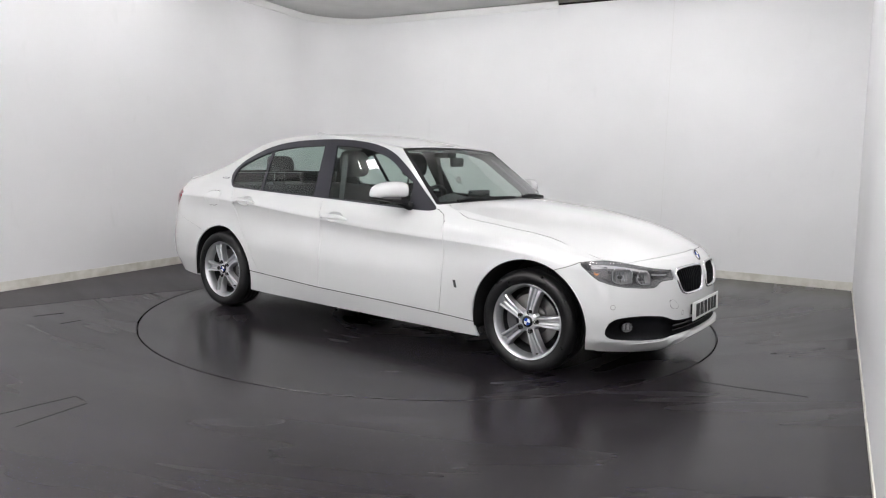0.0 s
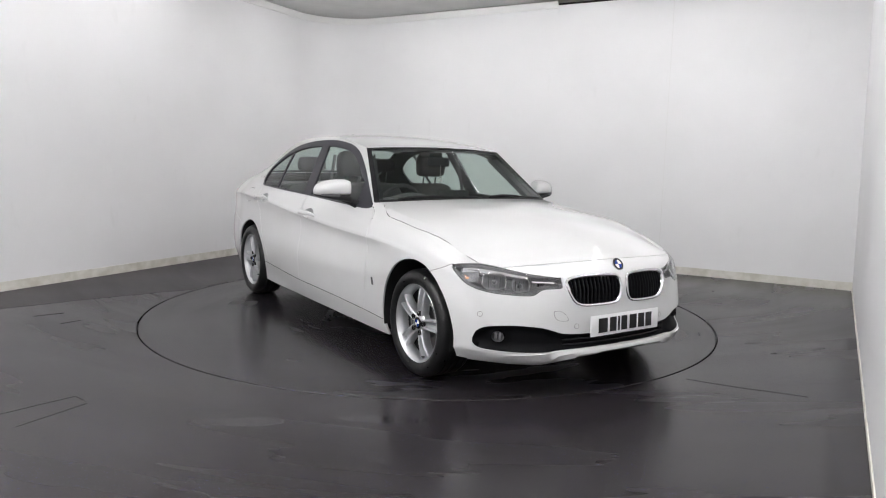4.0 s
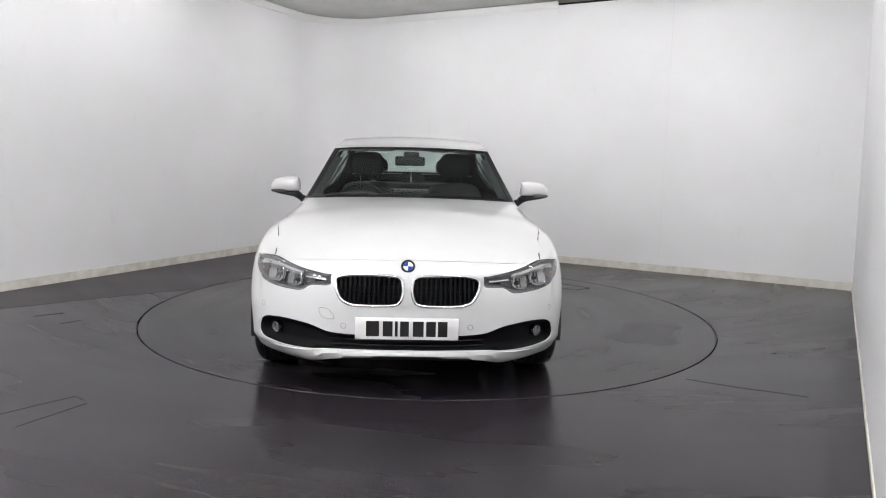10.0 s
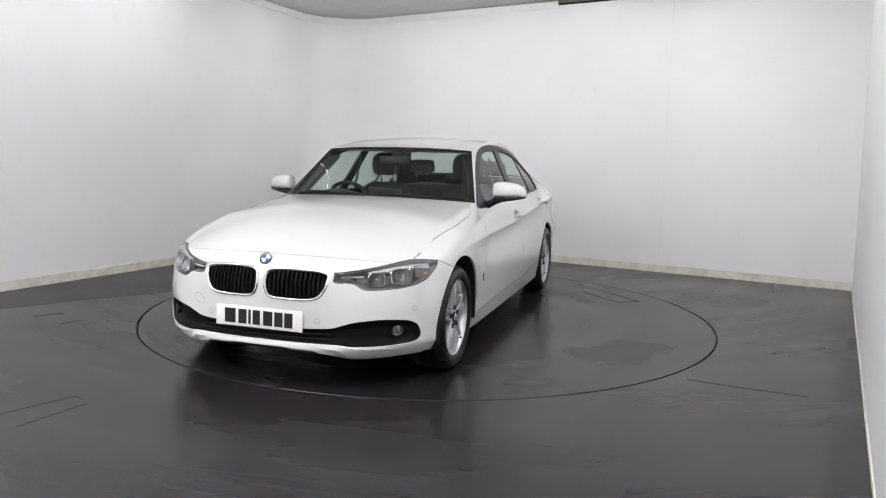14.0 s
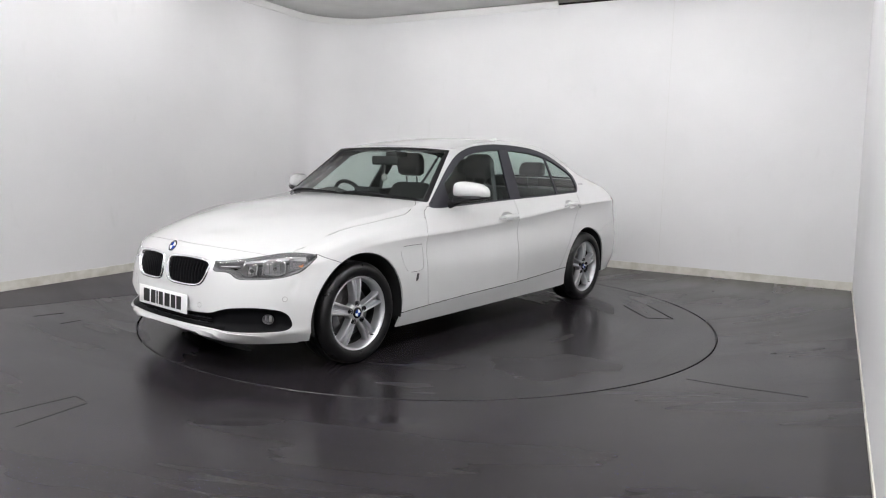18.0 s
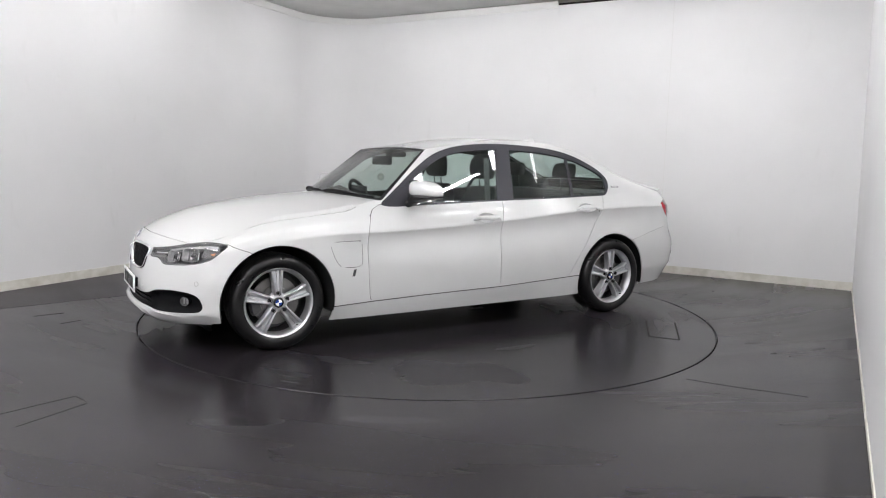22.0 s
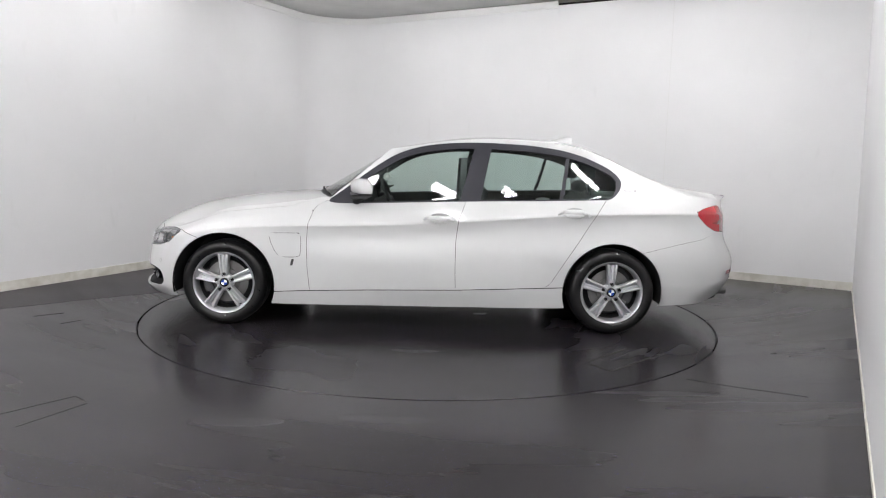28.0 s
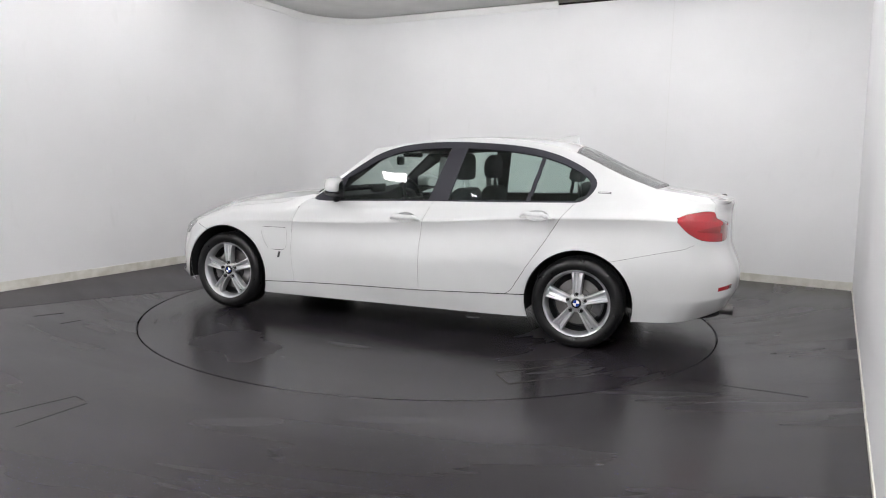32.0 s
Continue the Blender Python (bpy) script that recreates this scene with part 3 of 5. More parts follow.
def inside(outline, pts):
    """Signed distance to a closed outline, negative inside."""
    a = np.asarray(outline, float)
    b = np.roll(a, -1, axis=0)
    best = np.full(len(pts), 1e9)
    odd = np.zeros(len(pts), bool)
    for p, q in zip(a, b):
        e, w = q - p, pts - p
        h = np.clip((w @ e) / max(e @ e, 1e-12), 0, 1)
        best = np.minimum(best, ((w - h[:, None] * e) ** 2).sum(1))
        if p[1] != q[1]:
            cross = ((p[1] > pts[:, 1]) != (q[1] > pts[:, 1])) & (pts[:, 0] < (q[0] - p[0]) * (pts[:, 1] - p[1]) / (q[1] - p[1]) + p[0])
            odd ^= cross
    best = np.sqrt(best)
    return np.where(odd, -best, best)


# outlines over (way along the side, height)
O_HEAD = rounded([(1.01, .683), (.95, .692), (.84, .697), (.70, .684), (.55, .654), (.43, .637), (.392, .634), (.392, .589), (.43, .585), (.51, .585), (.565, .550), (.66, .552), (.80, .560), (.89, .583), (.955, .632)], 1)
O_KIDNEY = rounded([(.382, .612), (.364, .634), (.322, .647), (.202, .654), (.060, .652), (.022, .635), (.013, .577), (.021, .520), (.052, .487), (.200, .483), (.286, .486), (.336, .506), (.364, .552), (.378, .590)], 2)
O_INTAKE = rounded([(.872, .385), (.72, .402), (.545, .388), (.475, .372), (.405, .350), (.26, .343), (-.1, .340), (-.1, .268), (.30, .268), (.43, .264), (.51, .254), (.76, .259), (.875, .268), (.905, .305)], 2)
O_TAIL = rounded([(4.735, .892), (4.81, .926), (4.96, .945), (5.036, .938), (5.046, .897), (5.10, .884), (5.19, .857), (5.28, .852), (5.28, .770), (5.11, .752), (4.93, .760), (4.86, .785), (4.80, .822)], 1)
O_GLASS = rounded([(2.035, .893), (2.20, 1.010), (2.396, 1.157), (2.577, 1.269), (2.70, 1.313), (2.808, 1.338), (3.00, 1.360), (3.218, 1.366), (3.548, 1.352), (3.816, 1.320), (4.04, 1.272),
                   (4.212, 1.200), (4.268, 1.145), (4.270, 1.090), (4.212, 1.028), (4.135, .974), (4.08, .968), (4.0, .966), (3.55, .949), (3.084, .936), (2.55, .914)], 2)
O_FRONT_DOOR = rounded([(2.075, .915), (2.02, .885), (1.975, .845), (1.946, .757), (1.935, .618), (1.943, .453), (1.962, .300), (1.972, .2695), (2.38, .285), (3.016, .301), (3.010, .45), (3.010, .647), (3.029, .807), (3.082, .945), (2.6, .96)], 0)
O_REAR_DOOR = rounded([(3.082, .945), (3.029, .807), (3.010, .647), (3.010, .45), (3.016, .301), (3.35, .3165), (3.66, .330), (3.70, .362), (3.798, .524), (3.908, .691), (4.027, .884), (4.095, .968), (4.11, 1.0), (3.6, .99)], 0)
O_SILL = [(1.60, .0), (1.60, .248), (1.74, .255), (1.965, .268), (2.38, .284), (3.02, .301), (3.765, .335), (3.90, .342), (3.90, .0)]
O_FRONT_BUMPER = [(-.2, -.1), (1.33, -.1), (1.33, .55), (1.146, .640), (1.04, .675), (1.00, .690), (.95, .682), (.80, .670), (.668, .660), (.668, .76), (-.2, .76)]
O_REAR_BUMPER = [(4.15, .55), (4.367, .604), (4.69, .685), (4.79, .706), (4.87, .737), (4.91, .765), (5.0, .760), (5.25, .755), (6.0, .74), (6.0, -.1), (4.15, -.1)]
O_BOOT = [(5.042, .900), (5.036, .95), (5.01, 1.2), (6.0, 1.2), (6.0, .745), (5.29, .755), (5.285, .86)]
O_DAM = [(-.1, .0), (-.1, .236), (.13, .235), (.31, .226), (.445, .197), (.53, .174), (.56, .10), (.56, 0)]
O_CHARGE_FLAP = rounded([(1.668, .672), (1.684, .683), (1.872, .685), (1.896, .674), (1.895, .532), (1.880, .512), (1.760, .510), (1.722, .530), (1.682, .605)], 2)
O_FUEL_FLAP = rounded([(4.40, .935), (4.215, .940), (4.195, .90), (4.175, .825), (4.36, .815)], 2)
O_TOW = rounded([(.463, .470), (.402, .467), (.361, .417), (.443, .421)], 2)
O_PILLAR = [(3.172, 1.45), (3.012, .85), (3.165, .85), (3.285, 1.45)]
O_BAR = [(3.872, 1.40), (3.736, .90), (3.766, .90), (3.908, 1.40)]
O_SAIL = [(1.9, .80), (2.30, .80), (2.345, 1.14), (2.2, 1.2)]
CUPS = {"front_door": (2.892, .816), "rear_door": (3.858, .876)}
O_CUPS = {k: [(a + 0.080 * math.cos(i * math.pi / 12), z + 0.036 * math.sin(i * math.pi / 12)) for i in range(24)] for k, (a, z) in CUPS.items()}
GAP = 0.0017
FINE_GAP = 0.0010
# the bonnet reaches a little down the nose and the side, rests on the headlamp and turns up to the windscreen's corner
O_BONNET = [(-.10, .7165), (.0, .7165), (.26, .710), (.45, .701), (.564, .693), (.669, .684), (.70, .676), (.82, .680), (.845, .699), (.95, .720), (1.056, .747), (1.146, .777), (1.24, .803), (1.35, .823), (1.608, .851),
            (1.74, .864), (1.82, .873), (1.88, .888), (1.93, .908), (1.96, .935), (1.97, 1.1), (-.10, 1.1)]
ARCHES = ((1.405, 0.306, 0.371), (-1.408, 0.304, 0.360))


def spot(a, z, sign=1, proud=0.0):
    """The place and outward normal on the side skin at a way along it and a height."""
    i = int(np.clip(np.searchsorted(ARC, a) - 1, 0, len(ARC) - 2))
    f = (a - ARC[i]) / (ARC[i + 1] - ARC[i])

    def column(j):
        col = SIDE[j]
        k = int(np.clip(np.searchsorted(col[:, 2], z) - 1, 0, len(col) - 2))
        g = (z - col[k, 2]) / max(col[k + 1, 2] - col[k, 2], 1e-6)
        return col[k] + g * (col[k + 1] - col[k]), col[k + 1] - col[k]
    p0, up0 = column(i)
    p1, up1 = column(i + 1)
    p = p0 + f * (p1 - p0)
    n = np.cross(p1 - p0, up0 + up1)
    n = -n / np.linalg.norm(n)
    if n @ np.array([p[0] * 0.3, p[1], 0]) < 0:
        n = -n
    p, n = Vector(p), Vector(n)
    p += n * proud
    return Vector((p.x, p.y * sign, p.z)), Vector((n.x, n.y * sign, n.z))


def seat(a, z, sign=1, proud=0.0):
    """A pose on the side skin: local z outward, local y up, local x along."""
    p, n = spot(a, z, sign, proud)
    x = Vector((0, 0, 1)).cross(n).normalized()
    return Matrix.Translation(p) @ Matrix((x, n.cross(x), n)).transposed().to_4x4()


class Skin:
    """One half of the skin as a bmesh that can be cut along level lines."""

    def __init__(self):
        self.bm = bm = bmesh.new()
        self.arc = bm.verts.layers.float.new("arc")
        self.edge = bm.verts.layers.float.new("edge")
        self.nrm = bm.verts.layers.float_vector.new("nrm")
        self.sheet = bm.faces.layers.int.new("sheet")
        for which, grid in ((0, SIDE), (1, TOP)):
            n, m = grid.shape[:2]
            du = np.gradient(grid, axis=0)
            dv = np.gradient(grid, axis=1)
            nr = np.cross(du, dv)
            nr /= np.maximum(np.linalg.norm(nr, axis=2, keepdims=True), 1e-9)
            ref = grid * np.array([0.25, 1, 0]) + np.array([0, 0.0, 0.0]) if which == 0 else np.broadcast_to(np.array([0, 0, 1.0]), grid.shape)
            flip = np.sign((nr * ref).sum(2, keepdims=True))
            nr = nr * np.where(flip == 0, 1, flip)
            off = np.zeros((n, m))
            if which:
                rail = grid[:, 0]
                for i in range(n):
                    near = rail[max(0, i - 40):i + 41]
                    a, b = near[:-1], near[1:]
                    e = b - a
                    w = grid[i][:, None] - a[None]
                    h = np.clip((w * e).sum(2) / np.maximum((e * e).sum(1), 1e-12), 0, 1)
                    off[i] = np.sqrt(((w - h[..., None] * e) ** 2).sum(2)).min(1)
            rows = []
            for i in range(n):
                row = []
                for j in range(m):
                    v = bm.verts.new(grid[i, j])
                    v[self.arc] = ARC[i]
                    v[self.edge] = off[i, j]
                    v[self.nrm] = nr[i, j]
                    row.append(v)
                rows.append(row)
            for a, b in zip(rows, rows[1:]):
                for k in range(m - 1):
                    q = (a[k], a[k + 1], b[k + 1], b[k])
                    if (q[0].co - q[3].co).length < 1e-4 or (q[1].co - q[2].co).length < 1e-4:
                        q = tuple(dict.fromkeys([q[0], q[1], q[2]] if (q[2].co - q[3].co).length > 1e-4 else q))
                    f = bm.faces.new(q)
                    f[self.sheet] = which

    def cut(self, level, which):
        bm = self.bm
        bm.verts.index_update()
        co = np.array([v.co for v in bm.verts])
        ar = np.array([v[self.arc] for v in bm.verts])
        ed = np.array([v[self.edge] for v in bm.verts])
        val = level(co, ar, ed)
        val[np.abs(val) < 2e-5] = 0.0
        cross = []
        for e in bm.edges:
            a, b = e.verts
            if val[a.index] * val[b.index] < 0 and e.link_faces and e.link_faces[0][self.sheet] == which:
                cross.append(e)
        new_vals = {}
        touched = set()
        for e in cross:
            a, b = e.verts
            va, vb = (val[v.index] if v.index >= 0 else 0.0 for v in (a, b))
            t = va / (va - vb)
            arc = a[self.arc] * (1 - t) + b[self.arc] * t
            edge = a[self.edge] * (1 - t) + b[self.edge] * t
            n = (a[self.nrm] * (1 - t) + b[self.nrm] * t).normalized()
            touched.update(e.link_faces)
            _, v = bmesh.utils.edge_split(e, a, t)
            v[self.arc], v[self.edge], v[self.nrm] = arc, edge, n
            v.index = -1
            new_vals[v] = 0.0

        def value(v):
            return new_vals[v] if v in new_vals else val[v.index]
        for f in touched:
            work = [f]
            while work:
                f = work.pop()
                vs = list(f.verts)
                n = len(vs)
                zero = [i for i in range(n) if value(vs[i]) == 0.0]
                for x in range(len(zero)):
                    i, j = zero[x], zero[(x + 1) % len(zero)]
                    gap = (j - i) % n
                    if len(zero) < 2 or gap < 2 or gap > n - 2:
                        continue
                    try:
                        g, _ = bmesh.utils.face_split(f, vs[i], vs[j])
                    except ValueError:
                        continue
                    if len(zero) > 2 and g:
                        work += [f, g]
                    break

    def outline(self, outline, offsets=(0.0,), which=0):
        o = np.asarray(outline)
        lo, hi = o.min(0) - 0.06, o.max(0) + 0.06
        for off in offsets:
            def level(co, ar, ed, off=off):
                val = np.full(len(co), 1.0)
                near = (ar > lo[0]) & (ar < hi[0]) & (co[:, 2] > lo[1]) & (co[:, 2] < hi[1])
                val[near] = inside(o, np.stack([ar[near], co[near, 2]], 1)) - off
                return val
            self.cut(level, which)


def levels(pts):
    """The signed distances of points (way along, height) to all outlines."""
    names = dict(head=O_HEAD, kidney=O_KIDNEY, intake=O_INTAKE, tail=O_TAIL, glass=O_GLASS, fdoor=O_FRONT_DOOR, rdoor=O_REAR_DOOR, sill=O_SILL, fbump=O_FRONT_BUMPER,
                 rbump=O_REAR_BUMPER, boot=O_BOOT, charge=O_CHARGE_FLAP, fuel=O_FUEL_FLAP, tow=O_TOW, pillar=O_PILLAR, bar=O_BAR, sail=O_SAIL, bonnet=O_BONNET, dam=O_DAM)
    return {k: inside(o, pts) for k, o in names.items()}


def trim_width(z):
    """The window surround is slim along the belt and broad under the roof."""
    q = np.clip((z - 0.985) / 0.16, 0, 1)
    return 0.011 + 0.035 * q * q * (3 - 2 * q)


def bonnet_edge(a):
    """How far inside the rail the bonnet's joint runs over the top."""
    return np.where(a < 1.955, -0.05, 0.003 + 0.075 * np.clip((a - 1.955) / 0.115, 0, 1) ** 1.4)


A_COWL, A_ROOF, A_REAR, A_DECK = KNOT[6], KNOT[7], KNOT[10], KNOT[12]


def cut_half(sign):
    """Cuts one half and sorts its faces: name -> list of [(place, normal)...] loops, y already on its side."""
    s = Skin()
    s.outline(O_HEAD, (0.003, 0.0))
    s.outline(O_KIDNEY, (0.0, -0.005, -0.011, -0.016))
    s.outline(O_INTAKE)
    s.outline(O_DAM)
    s.outline(O_TAIL, (0.003, 0.0))
    s.outline(O_GLASS)

    def pane_edge(co, ar, ed):
        val = np.full(len(co), 1.0)
        near = (ar > 1.9) & (ar < 4.4) & (co[:, 2] > 0.85)
        val[near] = inside(O_GLASS, np.stack([ar[near], co[near, 2]], 1)) + trim_width(co[near, 2])
        return val
    s.cut(pane_edge, 0)
    s.outline(O_BONNET, (FINE_GAP, -FINE_GAP))
    s.outline(O_PILLAR)
    s.outline(O_BAR)
    s.outline(O_SAIL)
    for o in (O_FRONT_DOOR, O_REAR_DOOR):
        s.outline(o, (GAP, -GAP))
    for o in O_CUPS.values():
        s.outline(o)
    s.outline(O_SILL, (GAP * 2, -GAP * 2))
    s.outline(O_FRONT_BUMPER, (GAP, -GAP))
    s.outline(O_REAR_BUMPER, (FINE_GAP, -FINE_GAP))
    s.outline(O_BOOT, (GAP, -GAP))
    if sign > 0:
        s.outline(O_CHARGE_FLAP, (GAP, -GAP))
    else:
        s.outline(O_FUEL_FLAP, (GAP, -GAP))
    for cx, cz, r in ARCHES:
        s.cut(lambda co, ar, ed: np.hypot(co[:, 0] - cx, co[:, 2] - cz) - r, 0)
    for a in (A_COWL - 0.016, A_COWL + 0.012, A_ROOF - 0.018, A_ROOF - 0.004, A_REAR + 0.01, A_REAR + 0.035, A_DECK - 0.045, A_DECK - 0.012, A_DECK - 0.004):
        s.cut(lambda co, ar, ed: ar - a, 1)
    s.cut(lambda co, ar, ed: ed - 0.036, 1)
    s.cut(lambda co, ar, ed: ed - np.where(ar < A_COWL, 0.3, 0.005), 1)
    for d in (GAP, -GAP):
        s.cut(lambda co, ar, ed: np.where(ar < A_COWL, ed - bonnet_edge(ar) - d, 0.3), 1)
    # fender seam above the door, to the foot of the pillar
    s.cut(lambda co, ar, ed: np.where((co[:, 2] > 0.86) & (ar > 1.9) & (ar < 2.2), ar - 2.062, 1.0), 0)
    out = {}
    faces = list(s.bm.faces)
    mids = np.array([f.calc_center_median() for f in faces])
    arcs = np.array([sum(v[s.arc] for v in f.verts) / len(f.verts) for f in faces])
    edges = np.array([sum(v[s.edge] for v in f.verts) / len(f.verts) for f in faces])
    d = levels(np.stack([arcs, mids[:, 2]], 1))
    cup = {k: inside(o, np.stack([arcs, mids[:, 2]], 1)) for k, o in O_CUPS.items()}
    for i, f in enumerate(faces):
        x, z, a = mids[i][0], mids[i][2], arcs[i]
        if f[s.sheet] == 1:
            e = edges[i]
            if a < A_COWL - 0.016:
                q = e - float(bonnet_edge(np.array(a)))
                name = "bonnet" if q > GAP else ("gap" if q > -GAP or a < 1.5 else "front_fender")
            elif a < A_COWL + 0.012:
                name = "cowl"
            elif a < A_ROOF - 0.018:
                name = "screen" if e > 0.036 else "screen_edge"
            elif a < A_ROOF - 0.004:
                name = "screen_edge"
            elif a < A_REAR + 0.01:
                name = "roof" if e > 0.005 else "gap"
            elif a < A_DECK - 0.012:
                name = "rear_screen" if (A_REAR + 0.035 < a < A_DECK - 0.045 and e > 0.036) else "rear_screen_edge"
            elif a < A_DECK - 0.004:
                name = "gap"
            else:
                name = "boot" if e > 0.005 else "gap"
        else:
            g = lambda k: abs(d[k][i]) < GAP
            if any(math.hypot(x - cx, z - cz) < r for cx, cz, r in ARCHES):
                name = "none"
            elif d["glass"][i] < 0:
                if d["glass"][i] > -trim_width(z):
                    name = "window_trim"
                elif d["pillar"][i] < 0:
                    name = "pillar"
                elif d["bar"][i] < 0:
                    name = "bar"
                elif d["sail"][i] < 0:
                    name = "sail"
                else:
                    name = "front_pane" if a < 3.05 else ("rear_pane" if a < 3.75 + (z - 0.90) * 0.278 else "quarter_pane")
            elif d["head"][i] < 0.003:
                name = "headlamp" if d["head"][i] < 0 else "gap"
            elif d["bonnet"][i] < FINE_GAP and a < 1.98:
                name = "bonnet" if d["bonnet"][i] < -FINE_GAP else "gap"
            elif d["kidney"][i] < 0:
                name = "kidney_ring" if d["kidney"][i] > -0.016 else "kidney"
            elif d["intake"][i] < 0:
                name = "intake"
            elif d["dam"][i] < 0:
                name = "dam"
            elif d["tail"][i] < 0.003:
                name = "tail_lamp" if d["tail"][i] < 0 else "gap"
            elif sign > 0 and d["charge"][i] < GAP:
                name = "gap" if g("charge") else "charge_flap"
            elif sign < 0 and d["fuel"][i] < GAP:
                name = "gap" if g("fuel") else "fuel_flap"
            elif g("fdoor") or g("rdoor") or g("fbump") or (abs(d["rbump"][i]) < FINE_GAP and a < 5.0) or (g("boot") and a < 5.3):
                name = "gap"
            elif abs(d["sill"][i]) < GAP * 2 and 1.7 < a < 3.8:
                name = "gap"
            elif d["fdoor"][i] < 0:
                name = "front_door" if cup["front_door"][i] > 0 else "front_cup"
            elif d["rdoor"][i] < 0:
                name = "rear_door" if cup["rear_door"][i] > 0 else "rear_cup"
            elif d["sill"][i] < 0:
                name = "sill"
            elif d["fbump"][i] < 0:
                name = "front_bumper"
            elif d["rbump"][i] < 0:
                name = "rear_bumper"
            elif d["boot"][i] < 0:
                name = "boot"
            else:
                name = "sill" if z < 0.345 and 1.9 < a < 3.75 else ("front_fender" if (a < 2.062 and z < 1.2) else "rear_quarter")
        loop = [((v.co.x, v.co.y * sign, v.co.z), (v[s.nrm].x, v[s.nrm].y * sign, v[s.nrm].z)) for v in f.verts]
        fn = f.normal
        f.normal_update()
        nn = Vector(loop[0][1])
        a3 = [Vector(q[0]) for q in loop]
        face_n = Vector((0, 0, 0))
        for k in range(len(a3)):
            face_n += a3[k].cross(a3[(k + 1) % len(a3)])
        if face_n.dot(nn) < 0:
            loop.reverse()
        out.setdefault(name, []).append(loop)
    s.bm.free()
    return out


def panel(name, loops, mat, parent, label="", depth=0.012, offset=0.0, bend=None):
    """A panel from faces of the skin, moved along the normals by offset (or by bend(place)), its rim turned inward by depth."""
    index, cos, nrs, polys = {}, [], [], []
    for loop in loops:
        ids = []
        for p, n in loop:
            key = (round(p[0], 4), round(p[1], 4), round(p[2], 4))
            if key not in index:
                index[key] = len(cos)
                cos.append(Vector(p))
                nrs.append(Vector(n))
            ids.append(index[key])
        ids = list(dict.fromkeys(ids))
        if len(ids) > 2:
            polys.append(ids)
    outer = [c + n * (offset + (bend(c) if bend else 0.0)) for c, n in zip(cos, nrs)]
    count = {}
    for ids in polys:
        for a, b in zip(ids, ids[1:] + ids[:1]):
            count[(a, b)] = count.get((a, b), 0) + 1
    rim = [e for e in count if (e[1], e[0]) not in count]
    verts = list(outer)
    faces = list(polys)
    if depth:
        low = {}
        for a, b in rim:
            for k in (a, b):
                if k not in low:
                    low[k] = len(verts)
                    verts.append(outer[k] - nrs[k] * depth)
            faces.append([b, a, low[a], low[b]])
    me = bpy.data.meshes.new(name)
    me.from_pydata([tuple(v) for v in verts], [], faces)
    me.materials.append(mat)
    me.polygons.foreach_set("use_smooth", [True] * len(me.polygons))
    if bend is None:
        custom = []
        for k, f in enumerate(faces):
            if k < len(polys):
                custom += [tuple(nrs[v]) for v in f]
            else:
                a, b, c = (Vector(verts[f[i]]) for i in (0, 1, 2))
                q = (b - a).cross(c - a)
                q = tuple(q.normalized()) if q.length > 1e-12 else (0, 0, 1)
                custom += [q] * len(f)
        if len(custom) == len(me.loops):
            me.normals_split_custom_set(custom)
    ob = new(name, me)
    ob.parent = parent
    if label:
        tagged(ob, label)
    return ob


# ---- the car ----
car = thing("saloon_car", "white four-door saloon car with silver alloy wheels on a turntable", "car")
HALVES = {1: cut_half(1), -1: cut_half(-1)}


def both(name):
    return HALVES[1].get(name, []) + HALVES[-1].get(name, [])


panel("bonnet", both("bonnet"), PAINT, car)
panel("roof", both("roof"), PAINT, car)
panel("boot_lid", both("boot"), PAINT, car)
front_bumper = panel("front_bumper", both("front_bumper"), PAINT, car)
rear_bumper = panel("rear_bumper", both("rear_bumper"), PAINT, car)
panel("scuttle", both("cowl"), BLACK_PLASTIC, car, "black plastic scuttle under the windscreen")
windscreen = panel("windscreen", both("screen"), SCREEN_GLASS, car, "clear laminated windscreen", depth=0.0)
panel("windscreen_surround", both("screen_edge"), BLACK_PLASTIC, car, "black band round the windscreen", depth=0.006, offset=-0.001)
panel("rear_window", both("rear_screen"), REAR_GLASS, car, "tinted rear window", depth=0.0)
panel("rear_window_surround", both("rear_screen_edge"), BLACK_GLOSS, car, "black band round the rear window", depth=0.006)


def smooth01(x):
    x = min(max(x, 0.0), 1.0)
    return x * x * (3 - 2 * x)


LINER = ("bonnet", "roof", "boot", "front_bumper", "rear_bumper", "cowl", "gap", "front_fender", "rear_quarter", "front_door", "rear_door", "sill", "tail_lamp", "charge_flap", "fuel_flap", "pillar", "window_trim")
# Added black liner: darkens the gaps and serves as cabin trim.
panel("inner_shell", [l for n in LINER for l in both(n)], UNDER, car, "added black liner behind the panels that darkens the gaps", depth=0.0, offset=-0.016)

# Shade of the open shut lines is put into black strips.
panel("joint_shade", both("gap"), UNDER, car, "black strips standing in for shade in the shut lines", depth=0.0, offset=-0.0035)

